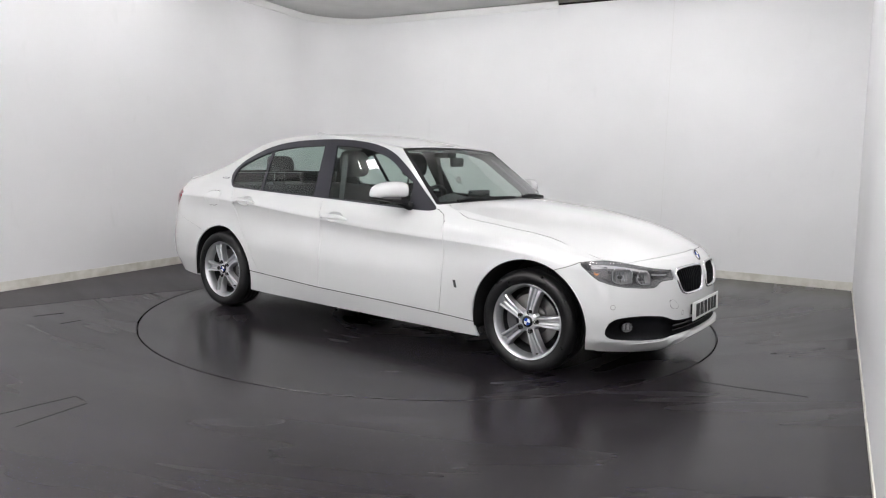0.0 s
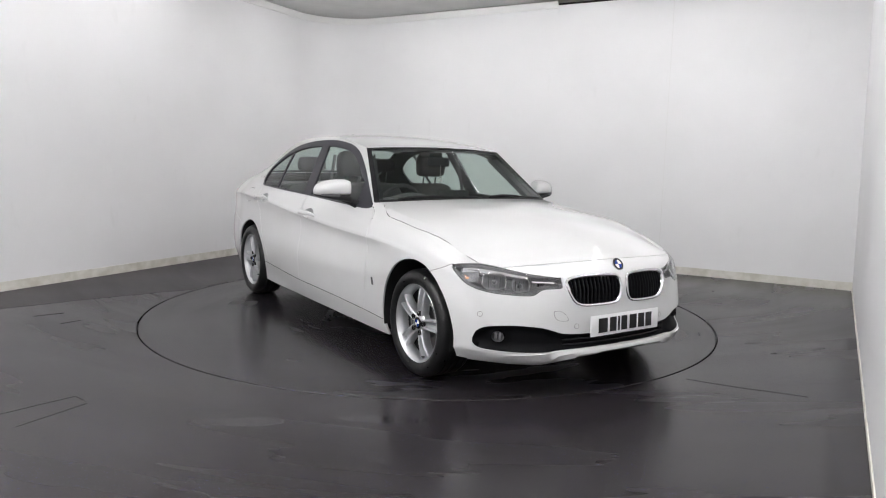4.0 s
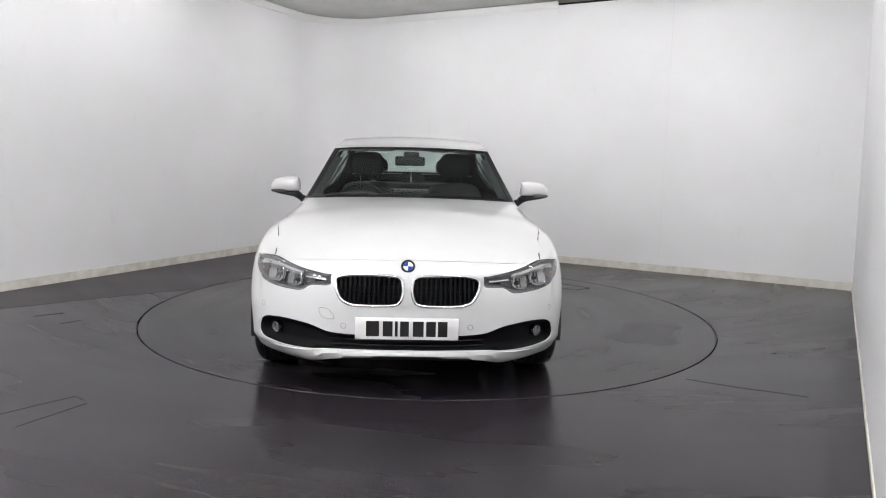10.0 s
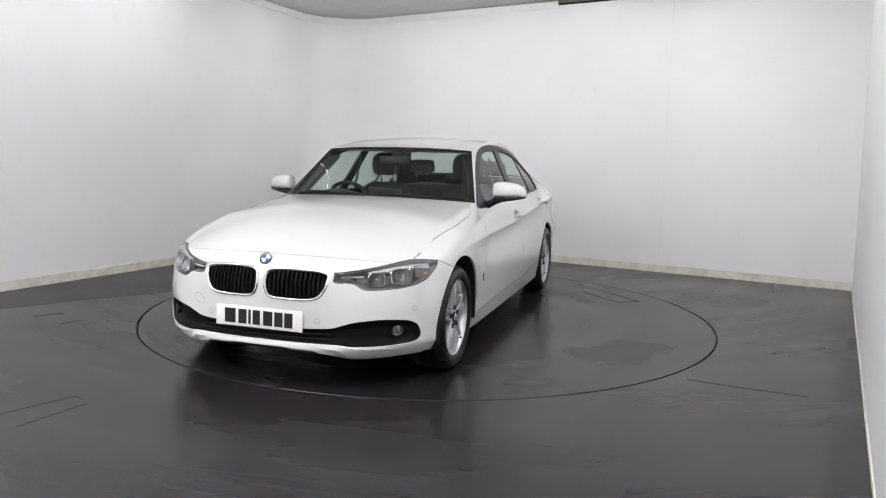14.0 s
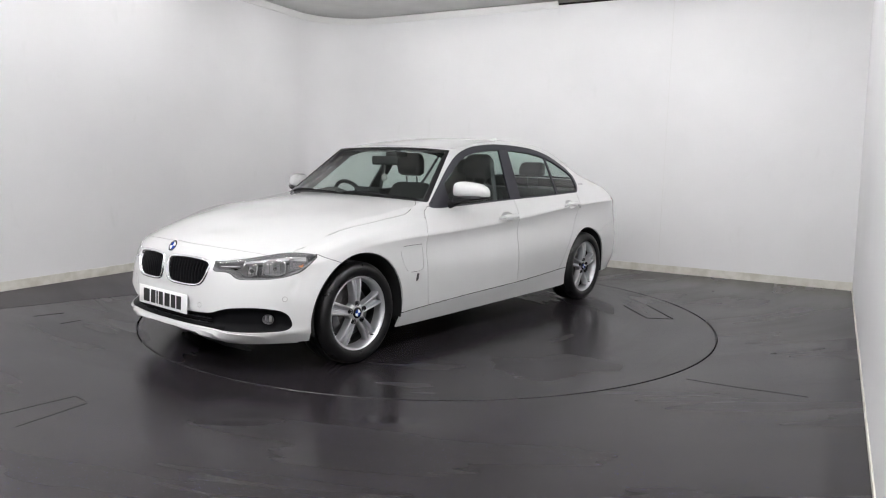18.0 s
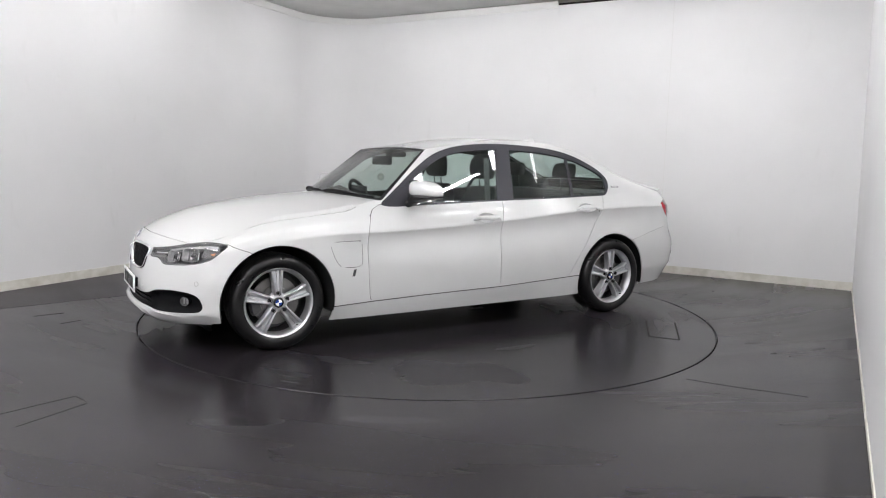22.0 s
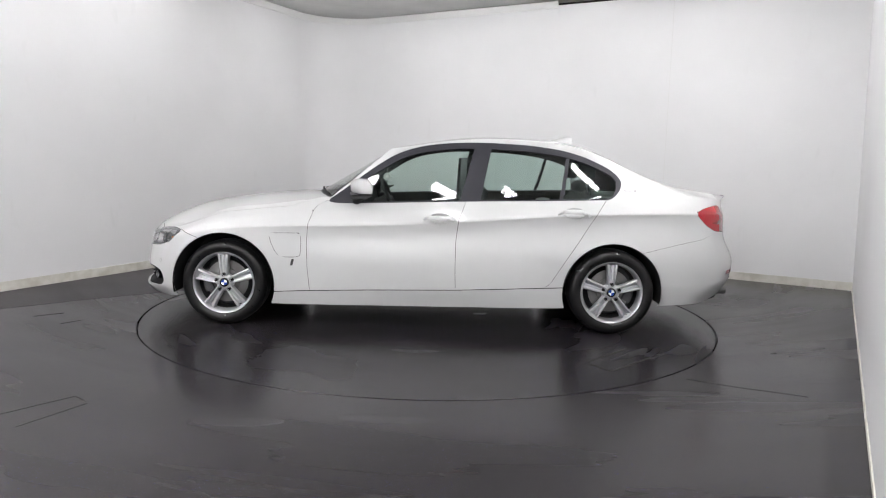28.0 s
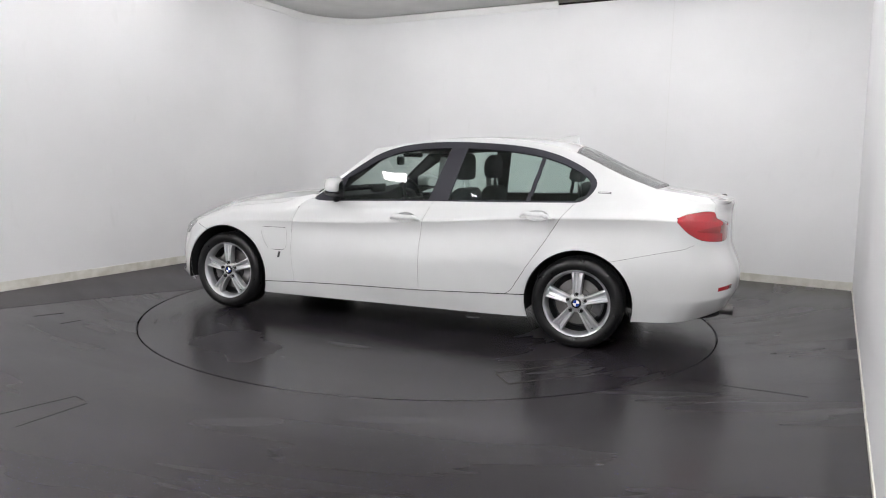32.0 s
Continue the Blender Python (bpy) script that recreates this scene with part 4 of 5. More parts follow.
doors = {}
for sg in (1, -1):
    h = HALVES[sg]
    panel("front_fender", h["front_fender"], PAINT, car)
    panel("rear_quarter_panel", h["rear_quarter"], PAINT, car)
    panel("sill_panel", h["sill"], PAINT, car)
    fd = panel("front_door", h["front_door"], PAINT, car)
    rd = panel("rear_door", h["rear_door"], PAINT, car)
    doors[sg] = (fd, rd)
    for door, key, cup in ((fd, "front_door", "front_cup"), (rd, "rear_door", "rear_cup")):
        ca, cz = CUPS[key]

        def hollow(c, cz=cz, cx=spot(ca, cz)[0].x):
            q = ((c.x - cx) / 0.080) ** 2 + ((c.z - cz) / 0.036) ** 2
            return -0.036 * smooth01(1.25 * (1.02 - q))
        panel("handle_recess", h[cup], PAINT, door, depth=0.0, bend=hollow)
        bm = bmesh.new()
        rows = []
        for i in range(25):
            f = i / 24
            e = math.sin(math.pi * f) ** 0.35
            aa = ca - 0.120 + 0.240 * f
            m = seat(aa, cz - 0.012, sg)
            lift = 0.003 + 0.041 * min(1, math.sin(math.pi * f) * 2.2)
            hh = 0.019 * max(e, 0.25)
            rows.append([m @ Vector((0, hh * math.cos(k * math.pi / 5), lift - 0.008 + 0.010 * math.sin(k * math.pi / 5))) for k in range(10)])
        vs = sheet(bm, rows, True)
        bm.faces.new(vs[0][::-1])
        bm.faces.new(vs[-1])
        bmesh.ops.recalc_face_normals(bm, faces=bm.faces)
        part("door_handle", bm, PAINT, door, "white pull door handle")
    panel("window_pane", h["front_pane"], SIDE_GLASS, fd, "green-tinted side window", depth=0.0, offset=-0.007)
    panel("window_pane", h["rear_pane"], REAR_GLASS, rd, "green-tinted side window", depth=0.0, offset=-0.007)
    panel("mirror_sail", h["sail"], BLACK_SATIN, fd, "black mirror mounting triangle", depth=0.01, offset=-0.003)
    panel("quarter_window", h["quarter_pane"], REAR_GLASS, rd, "small tinted rear quarter window", depth=0.0, offset=-0.007)
    panel("window_divider", h["bar"], BLACK_SATIN, rd, "black window divider bar", depth=0.012, offset=-0.002)
    panel("window_trim", h["window_trim"], BLACK_SATIN, car, "satin black window surround", depth=0.012, offset=0.001)
    panel("pillar_trim", h["pillar"], BLACK_SATIN, car, "satin black centre pillar trim", depth=0.012)
    if sg > 0:
        panel("charging_flap", h["charge_flap"], PAINT, car)
    else:
        panel("fuel_flap", h["fuel_flap"], PAINT, car)
        line = rounded([(.466, .472), (.402, .469), (.357, .415), (.443, .419)], 2)
        bm = bmesh.new()
        mid = line.mean(0)
        rows = [[spot(*(mid + (p - mid) * f), -1, e)[0] for p in line] for f, e in ((1.05, -0.001), (1.03, 0.0006), (0.97, 0.0006))]
        sheet(bm, rows, True)
        joint = part("towing_eye_cover", bm, LAMP_HOUSING, front_bumper, "thin joint round the towing eye cover")
        bm = bmesh.new()
        rows = [[spot(*(mid + (p - mid) * f), -1, e)[0] for p in line] for f, e in ((0.99, 0.0), (0.96, 0.0012), (0.5, 0.0012), (0.02, 0.0012))]
        sheet(bm, rows, True)
        part("cover", bm, PAINT, joint)

def crown(c):
    """The rounded section of the grille ring."""
    a = float(np.interp(abs(c.y), SIDE[:, 20, 1][:60], ARC[:60]))
    d = -float(inside(O_KIDNEY, np.array([[a, c.z]]))[0])
    return 0.002 + 0.007 * math.sin(math.pi * min(max(d / 0.016, 0.0), 1.0))


# ---- nose: twin grilles, lower intake, lamps ----
for sg in (1, -1):
    h = HALVES[sg]
    grille = panel("radiator_grille", h["kidney_ring"], CHROME, car, "chrome-ringed rounded grille with black slats", depth=0.02, bend=crown)
    panel("grille_backing", h["kidney"], UNDER, grille, depth=0.0, offset=-0.045)
    for k in range(13):
        a = 0.046 + k * 0.0245
        pts = np.array([(a, z) for z in np.linspace(0.48, 0.66, 37)])
        ok = pts[inside(O_KIDNEY, pts) < -0.013]
        if len(ok) < 4:
            continue
        bm = bmesh.new()
        rows = []
        for z in np.linspace(ok[0][1], ok[-1][1], 7):
            m = seat(a, z, sg, -0.006)
            rows.append([m @ Vector(q) for q in ((-0.0065, 0, -0.03), (-0.0065, 0, -0.004), (-0.003, 0, 0), (0.003, 0, 0), (0.0065, 0, -0.004), (0.0065, 0, -0.03))])
        sheet(bm, rows)
        part("slat", bm, GRILLE_BLACK, grille)
    for z in (0.520, 0.540, 0.560, 0.580, 0.600):
        bm = bmesh.new()
        rows = []
        for a in np.linspace(0.045, 0.34, 12):
            m = seat(float(a), z, sg, -0.026)
            rows.append([m @ Vector(q) for q in ((0, -0.002, -0.01), (0, -0.002, 0), (0, 0.002, 0), (0, 0.002, -0.01))])
        sheet(bm, rows)
        part("crossbar", bm, BLACK_PLASTIC, grille)


for sg in (1, -1):
    bm = bmesh.new()
    rows = []
    for z in np.linspace(0.578, 0.634, 8):
        a0 = float(np.interp(z, (0.554, 0.632), (0.356, 0.368)))
        rows.append([spot(a0 + (0.392 - a0) * f, float(z), sg, e)[0] for f, e in ((-0.1, 0.004), (0.25, 0.0055), (0.8, 0.004), (1.0, 0.001), (1.02, -0.006))])
    sheet(bm, rows)
    bmesh.ops.recalc_face_normals(bm, faces=bm.faces)
    part("grille_flank", bm, ALLOY, front_bumper, "bright flank between grille and headlamp")


def sink(c):
    """How deep the lower intake lies behind its edge."""
    a = float(np.interp(abs(c.y), SIDE[:, 12, 1][:60], ARC[:60]))
    d = float(inside(O_INTAKE, np.array([[a, c.z]]))[0])
    return -0.006 - 0.036 * smooth01(-d / 0.018)


lower = panel("lower_grille", both("intake"), GRILLE_BLACK, front_bumper, "black plastic lower grille", depth=0.03, bend=sink)
for z in (0.290, 0.316):
    bm = bmesh.new()
    rows = []
    for a in np.linspace(-0.40, 0.40, 33):
        m = seat(abs(float(a)), z, 1 if a >= 0 else -1, -0.018)
        rows.append([m @ Vector(q) for q in ((0, -0.004, -0.016), (0, -0.004, 0), (0, 0.004, 0), (0, 0.004, -0.016))])
    sheet(bm, rows)
    part("grille_bar", bm, BLACK_GLOSS, lower)

for sg in (1, -1):
    h = HALVES[sg]
    # fog lamp
    m = seat(0.790, 0.333, sg, -0.024) @ Matrix.Diagonal((0.70, 0.70, 0.80, 1))
    bm = bmesh.new()
    lathe(bm, [(0.046, 0.010), (0.049, 0.014), (0.052, 0.010), (0.053, -0.02)], 28, "z")
    bm.transform(m @ Matrix.Diagonal((1.0, 0.86, 1, 1)))
    fog = part("fog_lamp", bm, BLACK_GLOSS, front_bumper, "round front fog lamp")
    bm = bmesh.new()
    vs = lathe(bm, [(0.046, 0.008), (0.042, -0.008), (0.030, -0.016), (0.010, -0.018)], 28, "z")
    bm.faces.new(vs[-1])
    bm.transform(m @ Matrix.Diagonal((1.0, 0.86, 1, 1)))
    part("reflector", bm, LAMP_SILVER, fog)
    # Two silver bars stand in for the bowl's bright vertical reflections.
    for k in (-1, 1):
        bm = bmesh.new()
        box(bm, (k * 0.016 - 0.009, -0.026, -0.014), (k * 0.016 + 0.009, 0.026, -0.004), 0.006)
        bm.transform(m)
        part("reflection_bar", bm, REFLECTOR, fog)
    bm = bmesh.new()
    vs = lathe(bm, [(0.046, 0.010), (0.030, 0.012), (0.012, 0.0125)], 28, "z")
    bm.faces.new(vs[-1])
    bm.transform(m @ Matrix.Diagonal((1.0, 0.86, 1, 1)))
    part("lens", bm, LENS, fog)
    # headlamp
    lamp_h = panel("headlamp", h["headlamp"], LENS, car, "clear headlamp with grey housing", depth=0.0, offset=-0.001)
    edge_loops = h["headlamp"]

    def pan(c):
        a = float(np.interp(abs(c.y), SIDE[:, 24, 1][:95], ARC[:95]))
        d = float(inside(O_HEAD, np.array([[a, c.z]]))[0])
        return -0.004 - 0.055 * smooth01(-d / 0.03)
    panel("housing", edge_loops, LAMP_SILVER, lamp_h, "silver-grey lamp housing", depth=0.02, bend=pan)
    for a, z, rx, rz in ((0.615, 0.604, 0.044, 0.036), (0.755, 0.618, 0.060, 0.042)):
        m = seat(a, z, sg, -0.012)

        def squarish(bm, rx=rx, rz=rz):
            """Turns round sections into rounded boxes of the bowl's size."""
            for v in bm.verts:
                q = math.hypot(v.co.x, v.co.y)
                if q > 1e-6:
                    k = 1.0 / ((abs(v.co.x) / q) ** 4 + (abs(v.co.y) / q) ** 4) ** 0.25
                    v.co.x, v.co.y = v.co.x * k * rx, v.co.y * k * rz
        bm = bmesh.new()
        vs = lathe(bm, [(0.97, -0.001), (0.90, -0.010), (0.74, -0.028), (0.42, -0.040), (0.2, -0.043)], 36, "z")
        bm.faces.new(vs[-1])
        squarish(bm)
        bm.transform(m)
        bowl = part("reflector", bm, REFLECTOR, lamp_h, "bright reflector bowl")
        bm = bmesh.new()
        lathe(bm, [(1.06, -0.006), (1.05, 0.001), (1.0, 0.0025), (0.96, -0.003)], 36, "z")
        squarish(bm)
        bm.transform(m)
        part("bowl_rim", bm, CHROME, bowl)
        bm = bmesh.new()
        vs = lathe(bm, [(0.011, -0.043), (0.011, -0.018), (0.007, -0.012), (0.002, -0.010)], 18, "z")
        bm.faces.new(vs[-1])
        bm.transform(m)
        part("bulb", bm, LAMP_HOUSING, bowl)
        for k in (-1, 0, 1):
            bm = bmesh.new()
            box(bm, (k * rx * 0.5 - 0.0012, -rz * 0.75, -0.034), (k * rx * 0.5 + 0.0012, rz * 0.75, -0.026))
            bm.transform(m)
            part("facet", bm, LAMP_SILVER, bowl)
    bm = bmesh.new()
    rows = []
    for a in np.linspace(0.43, 0.545, 8):
        m = seat(float(a), 0.615 + (float(a) - 0.40) * 0.05, sg, -0.018)
        rows.append([m @ Vector(q) for q in ((0, -0.0035, -0.006), (0, -0.0035, 0), (0, 0.0035, 0), (0, 0.0035, -0.006))])
    sheet(bm, rows)
    part("trim_strip", bm, CHROME, lamp_h)
    bm = bmesh.new()
    rows = []
    for a in np.linspace(0.56, 0.93, 16):
        z = float(np.interp(a, (0.56, 0.70, 0.84, 0.95), (0.650, 0.676, 0.688, 0.684)))
        m = seat(float(a), z - 0.004, sg, -0.016)
        rows.append([m @ Vector(q) for q in ((0, -0.010 - 0.016 * (float(a) - 0.56) / 0.37, -0.020), (0, -0.008 - 0.016 * (float(a) - 0.56) / 0.37, -0.002), (0, 0.004, 0), (0, 0.006, -0.01))])
    sheet(bm, rows)
    part("brow", bm, LAMP_BROW, lamp_h, "silver brow over the reflectors")
    bm = bmesh.new()
    rows = []
    for a in np.linspace(0.875, 0.925, 6):
        m = seat(float(a), 0.632, sg, -0.018)
        hgt = 0.026 - 0.18 * (float(a) - 0.845)
        rows.append([m @ Vector((0, y, -0.012 * abs(y) / 0.04)) for y in np.linspace(-hgt, hgt, 6)])
    sheet(bm, rows)
    part("indicator", bm, AMBER, lamp_h, "amber corner reflector")
    bm = bmesh.new()
    rows = []
    for a in np.linspace(0.83, 0.95, 6):
        m = seat(float(a), 0.655, sg, -0.020)
        rows.append([m @ Vector((0, y, 0.0)) for y in np.linspace(-0.045, 0.02, 6)])
    sheet(bm, rows)
    part("side_reflector", bm, LAMP_HOUSING, lamp_h)
    # tail lamp
    tail = panel("tail_lamp", h["tail_lamp"], RED_LENS, car, "red tail lamp", depth=0.02)
    bm = bmesh.new()
    rows = []
    for a in np.linspace(4.88, 5.20, 14):
        f = (float(a) - 4.88) / 0.32
        half = 0.026 * math.sin(min(f * 1.6 + 0.15, 1.57))
        mid = 0.822 + 0.012 * f
        rows.append([spot(float(a), mid + y * half, sg, 0.0025 - 0.002 * abs(y))[0] for y in (-1, -0.6, 0, 0.6, 1)])
    sheet(bm, rows)
    part("lamp_band", bm, RED_DARK, tail, "dark red lower lamp band")
    # parking sensors, side badge, tail mark
    for a, z in ((0.865, 0.449), (0.318, 0.386)):
        bm = bmesh.new()
        vs = lathe(bm, [(0.0115, -0.002), (0.0115, 0.0012), (0.0095, 0.0018), (0.0092, 0.0010)], 20, "z")
        bm.faces.new(vs[-1])
        bm.transform(seat(a, z, sg))
        sensor = part("parking_sensor", bm, PAINT, front_bumper)
        bm = bmesh.new()
        lathe(bm, [(0.0150, 0.0004), (0.0138, 0.0011), (0.0116, 0.0006)], 20, "z")
        bm.transform(seat(a, z, sg))
        part("sensor_ring", bm, HEADLINER, sensor)
    bm = bmesh.new()
    prism(bm, [(-0.014 * sg, -0.024), (0.004 * sg, -0.024), (0.016 * sg, 0.022), (-0.002 * sg, 0.022)][::sg], 0.0, 0.003)
    bm.transform(seat(1.835, 0.475, sg))
    part("badge", bm, ALLOY_DARK, car, "small slanted metal side badge")
    bm = bmesh.new()
    prism(bm, [(-0.042, -0.006), (0.042, -0.006), (0.042, 0.006), (-0.042, 0.006)], 0.0, 0.002)
    bm.transform(seat(4.30, 1.040, sg))
    mark = part("pillar_mark", bm, LAMP_HOUSING, car, "small dark lettering bar on the rear pillar")
    bm = bmesh.new()
    prism(bm, [(-0.036, -0.003), (0.030, -0.003), (0.030, 0.003), (-0.036, 0.003)], 0.002, 0.0026)
    bm.transform(seat(4.30, 1.040, sg))
    part("lettering_bar", bm, ALLOY, mark)
    # rear bumper reflector
    bm = bmesh.new()
    rows = []
    for a in np.linspace(5.0, 5.12, 8):
        z = 0.452 + 0.15 * (float(a) - 5.0)
        rows.append([spot(float(a), z + y, sg, e)[0] for y, e in ((-0.014, 0.0), (-0.012, 0.003), (0.010, 0.003), (0.013, 0.0))])
    sheet(bm, rows)
    part("bumper_reflector", bm, RED_DARK, rear_bumper, "slim red bumper reflector")

# lip under the front bumper: a thin white blade, shallow in the middle and dropping outward, over a black dam
bm = bmesh.new()
rows = []
for a in np.linspace(-0.92, 0.92, 73):
    aa, s2 = abs(float(a)), (1 if a >= 0 else -1)
    z1 = float(np.interp(aa, (0, .43, .53, .80, .92), (.266, .265, .251, .246, .256)))
    z0 = float(np.interp(aa, (0, .13, .31, .38, .445, .52, .70, .92), (.237, .236, .227, .215, .198, .181, .184, .192)))
    out = 0.016 * (1 - smooth01((aa - 0.45) / 0.47))
    rows.append([spot(aa, z, s2, e)[0] for z, e in ((z1, 0.0002), (z1 - 0.003, 0.6 * out + 0.0004), (0.6 * z1 + 0.4 * z0, out + 0.0006), (0.2 * z1 + 0.8 * z0, out + 0.0004), (z0, 0.4 * out), (z0 + 0.002, -0.045))])
sheet(bm, rows)
bmesh.ops.recalc_face_normals(bm, faces=bm.faces)
part("front_lip", bm, PAINT, front_bumper, "white lip under the front bumper")
panel("air_dam", both("dam"), BLACK_PLASTIC, front_bumper, "black air dam under the bumper", depth=0.02, offset=-0.03)


def roundel(parent, m, r, name="badge"):
    """A round enamel badge: dark ring, four blue and white quarters, thin bright rim."""
    bm = bmesh.new()
    vs = lathe(bm, [(r, 0.0), (r, r * 0.10), (r * 0.95, r * 0.16), (r * 0.90, r * 0.12), (r * 0.05, r * 0.12)], 40, "z")
    bm.faces.new(vs[-1])
    bm.transform(m)
    b = part(name, bm, ALLOY, parent, "round badge with blue and white quarters")
    bm = bmesh.new()
    lathe(bm, [(r * 0.90, r * 0.125), (r * 0.62, r * 0.14)], 40, "z")
    bm.transform(m)
    part("ring", bm, BLACK_GLOSS, b)
    for k in range(4):
        bm = bmesh.new()
        pts = [(0, 0)] + [(r * 0.61 * math.cos(k * math.pi / 2 + i * math.pi / 16), r * 0.61 * math.sin(k * math.pi / 2 + i * math.pi / 16)) for i in range(9)]
        prism(bm, pts, r * 0.121, r * 0.145)
        bm.transform(m)
        part("quarter", bm, BLUE if k % 2 else WHITE_ENAMEL, b)
    return b


roundel(car, Matrix.Translation(spot(0.0, 0.688)[0]) @ Matrix.Rotation(radians(58), 4, "Y") @ Matrix.Rotation(radians(90), 4, "Z"), 0.040)

# number plate: blank bars in place of the characters
bm = bmesh.new()
box(bm, (0, -0.26, 0.328), (0.007, 0.26, 0.439), 0.003)
PLATE_AT = Matrix.Translation((2.184, 0, 0)) @ Matrix.Rotation(radians(-2), 4, "Y")
bm.transform(PLATE_AT)
plate = part("number_plate", bm, PLATE_WHITE, front_bumper, "white number plate with black bars")
for y0, y1 in ((-.205, -.139), (-.121, -.072), (-.060, -.046), (-.034, .010), (.030, .084), (.097, .145), (.156, .204)):
    bm = bmesh.new()
    box(bm, (0.0072, y0, 0.345), (0.0086, y1, 0.422), 0.0)
    bm.transform(PLATE_AT)
    part("plate_bar", bm, INK, plate)
bm = bmesh.new()
box(bm, (-0.03, -0.22, 0.36), (0.001, 0.22, 0.42), 0.004)
bm.transform(PLATE_AT)
part("plate_bracket", bm, BLACK_PLASTIC, plate)

# ---- wheels: built once, shared by the four ----
def wheel_meshes():
    out = {}
    bm = bmesh.new()
    tyre = [(.214, -.004), (.222, .006), (.232, .016), (.248, .0225), (.262, .0245), (.277, .022), (.291, .013), (.300, .000), (.305, -.016)]
    for y in (-.034, -.074, -.112, -.150):
        tyre += [(.3075, y + .013), (.3078, y + .005), (.3000, y + .004), (.3000, y - .004), (.3078, y - .005)]
    tyre += [(.3060, -.172), (.298, -.188), (.26, -.200), (.222, -.190), (.205, -.182)]
    lathe(bm, tyre, 72)
    bmesh.ops.recalc_face_normals(bm, faces=bm.faces)
    out["tyre"] = finish(bm, "tyre", RUBBER, True, 50)
    bm = bmesh.new()
    lathe(bm, [(.2150, -.012), (.2235, .004), (.2255, .0085), (.2225, .0115), (.2165, .0085), (.2120, .0015), (.2065, -.008), (.2010, -.028), (.1985, -.060)], 72)
    bmesh.ops.recalc_face_normals(bm, faces=bm.faces)
    out["wheel"] = finish(bm, "wheel", ALLOY, True, 50)
    bm = bmesh.new()
    lathe(bm, [(.1988, -.058), (.192, -.10), (.190, -.17), (.205, -.185)], 60)
    vs = lathe(bm, [(.192, -.15), (.02, -.15)], 60)
    out["barrel"] = finish(bm, "barrel", ALLOY_DARK, True, 50)
    bm = bmesh.new()
    rows = []
    for f in np.linspace(0, 1, 14):
        r = .030 + .178 * f
        half = float(np.interp(r, (.03, .06, .10, .16, .195, .208), (.025, .0270, .0300, .0365, .0420, .0490)))
        y0 = float(np.interp(r, (.03, .06, .11, .17, .208), (-.010, -.003, .003, .002, -.006)))
        gr = float(np.interp(r, (.03, .06, .10, .208), (.001, .010, .024, .032)))
        row = []
        for t, d in ((-1, .050), (-1, .014), (-.90, .003), (-.76, 0), (-.54, .002), (-.42, gr * .85), (-.08, gr), (0, gr * .72), (.08, gr), (.42, gr * .85), (.54, .002), (.76, 0), (.90, .003), (1, .014), (1, .050)):
            row.append((t * half, y0 - d, r))
        rows.append(row)
    sheet(bm, rows)
    bmesh.ops.recalc_face_normals(bm, faces=bm.faces)
    out["spoke"] = finish(bm, "spoke", ALLOY, True, 35)
    bm = bmesh.new()
    vs = lathe(bm, [(.064, -.055), (.063, -.018), (.056, -.011), (.044, -.007), (.0345, -.005), (.034, -.010)], 48)
    bmesh.ops.recalc_face_normals(bm, faces=bm.faces)
    out["hub"] = finish(bm, "hub", ALLOY, True, 40)
    bm = bmesh.new()
    r = .033
    lathe(bm, [(r, -.012), (r, -.002), (r * .93, 0.0), (r * .66, .0012)], 40)
    for k in range(4):
        c = bm.verts.new((0, .0018, 0))
        ring = [bm.verts.new((r * .66 * math.cos(k * math.pi / 2 + i * math.pi / 12), .0014, r * .66 * math.sin(k * math.pi / 2 + i * math.pi / 12))) for i in range(7)]
        for a, b in zip(ring, ring[1:]):
            f = bm.faces.new((c, a, b))
            f.material_index = 1 + k % 2
    for f in bm.faces:
        f.normal_update()
        if f.normal.y < 0:
            f.normal_flip()
    out["centre_cap"] = finish(bm, "centre_cap", [BLACK_GLOSS, BLUE, WHITE_ENAMEL], True, 40)
    # Bolt and hole share one black: the hole's shade is in the colour.
    bm = bmesh.new()
    lathe(bm, [(.0150, .0006), (.0142, -.012), (.0085, -.012)], 18)
    vs = lathe(bm, [(.0085, -.014), (.0085, -.004), (.006, -.003), (.002, -.006)], 12)
    bm.faces.new(vs[-1])
    bmesh.ops.translate(bm, verts=bm.verts, vec=(0, 0, .0575))
    out["wheel_bolt"] = finish(bm, "wheel_bolt", INK, True, 40)
    bm = bmesh.new()
    lathe(bm, [(.155, -.088), (.155, -.078), (.095, -.078), (.092, -.070), (.05, -.068)], 56)
    bmesh.ops.recalc_face_normals(bm, faces=bm.faces)
    out["brake_disc"] = finish(bm, "brake_disc", STEEL, True, 35)
    bm = bmesh.new()
    rows = []
    for i in range(12):
        a = radians(150 + 60 * i / 11)
        rows.append([(r * math.cos(a), y, r * math.sin(a)) for r, y in ((.105, -.10), (.105, -.058), (.125, -.050), (.16, -.050), (.172, -.062), (.172, -.10))])
    vs = sheet(bm, rows)
    bm.faces.new(vs[0][::-1])
    bm.faces.new(vs[-1])
    out["brake_caliper"] = finish(bm, "brake_caliper", LAMP_HOUSING, True, 35)
    bm = bmesh.new()
    tube(bm, [(0, -.006, -.196), (0, .012, -.192)], .0045, 8)
    out["valve"] = finish(bm, "valve", INK, True, 35)
    return out


WHEEL = wheel_meshes()


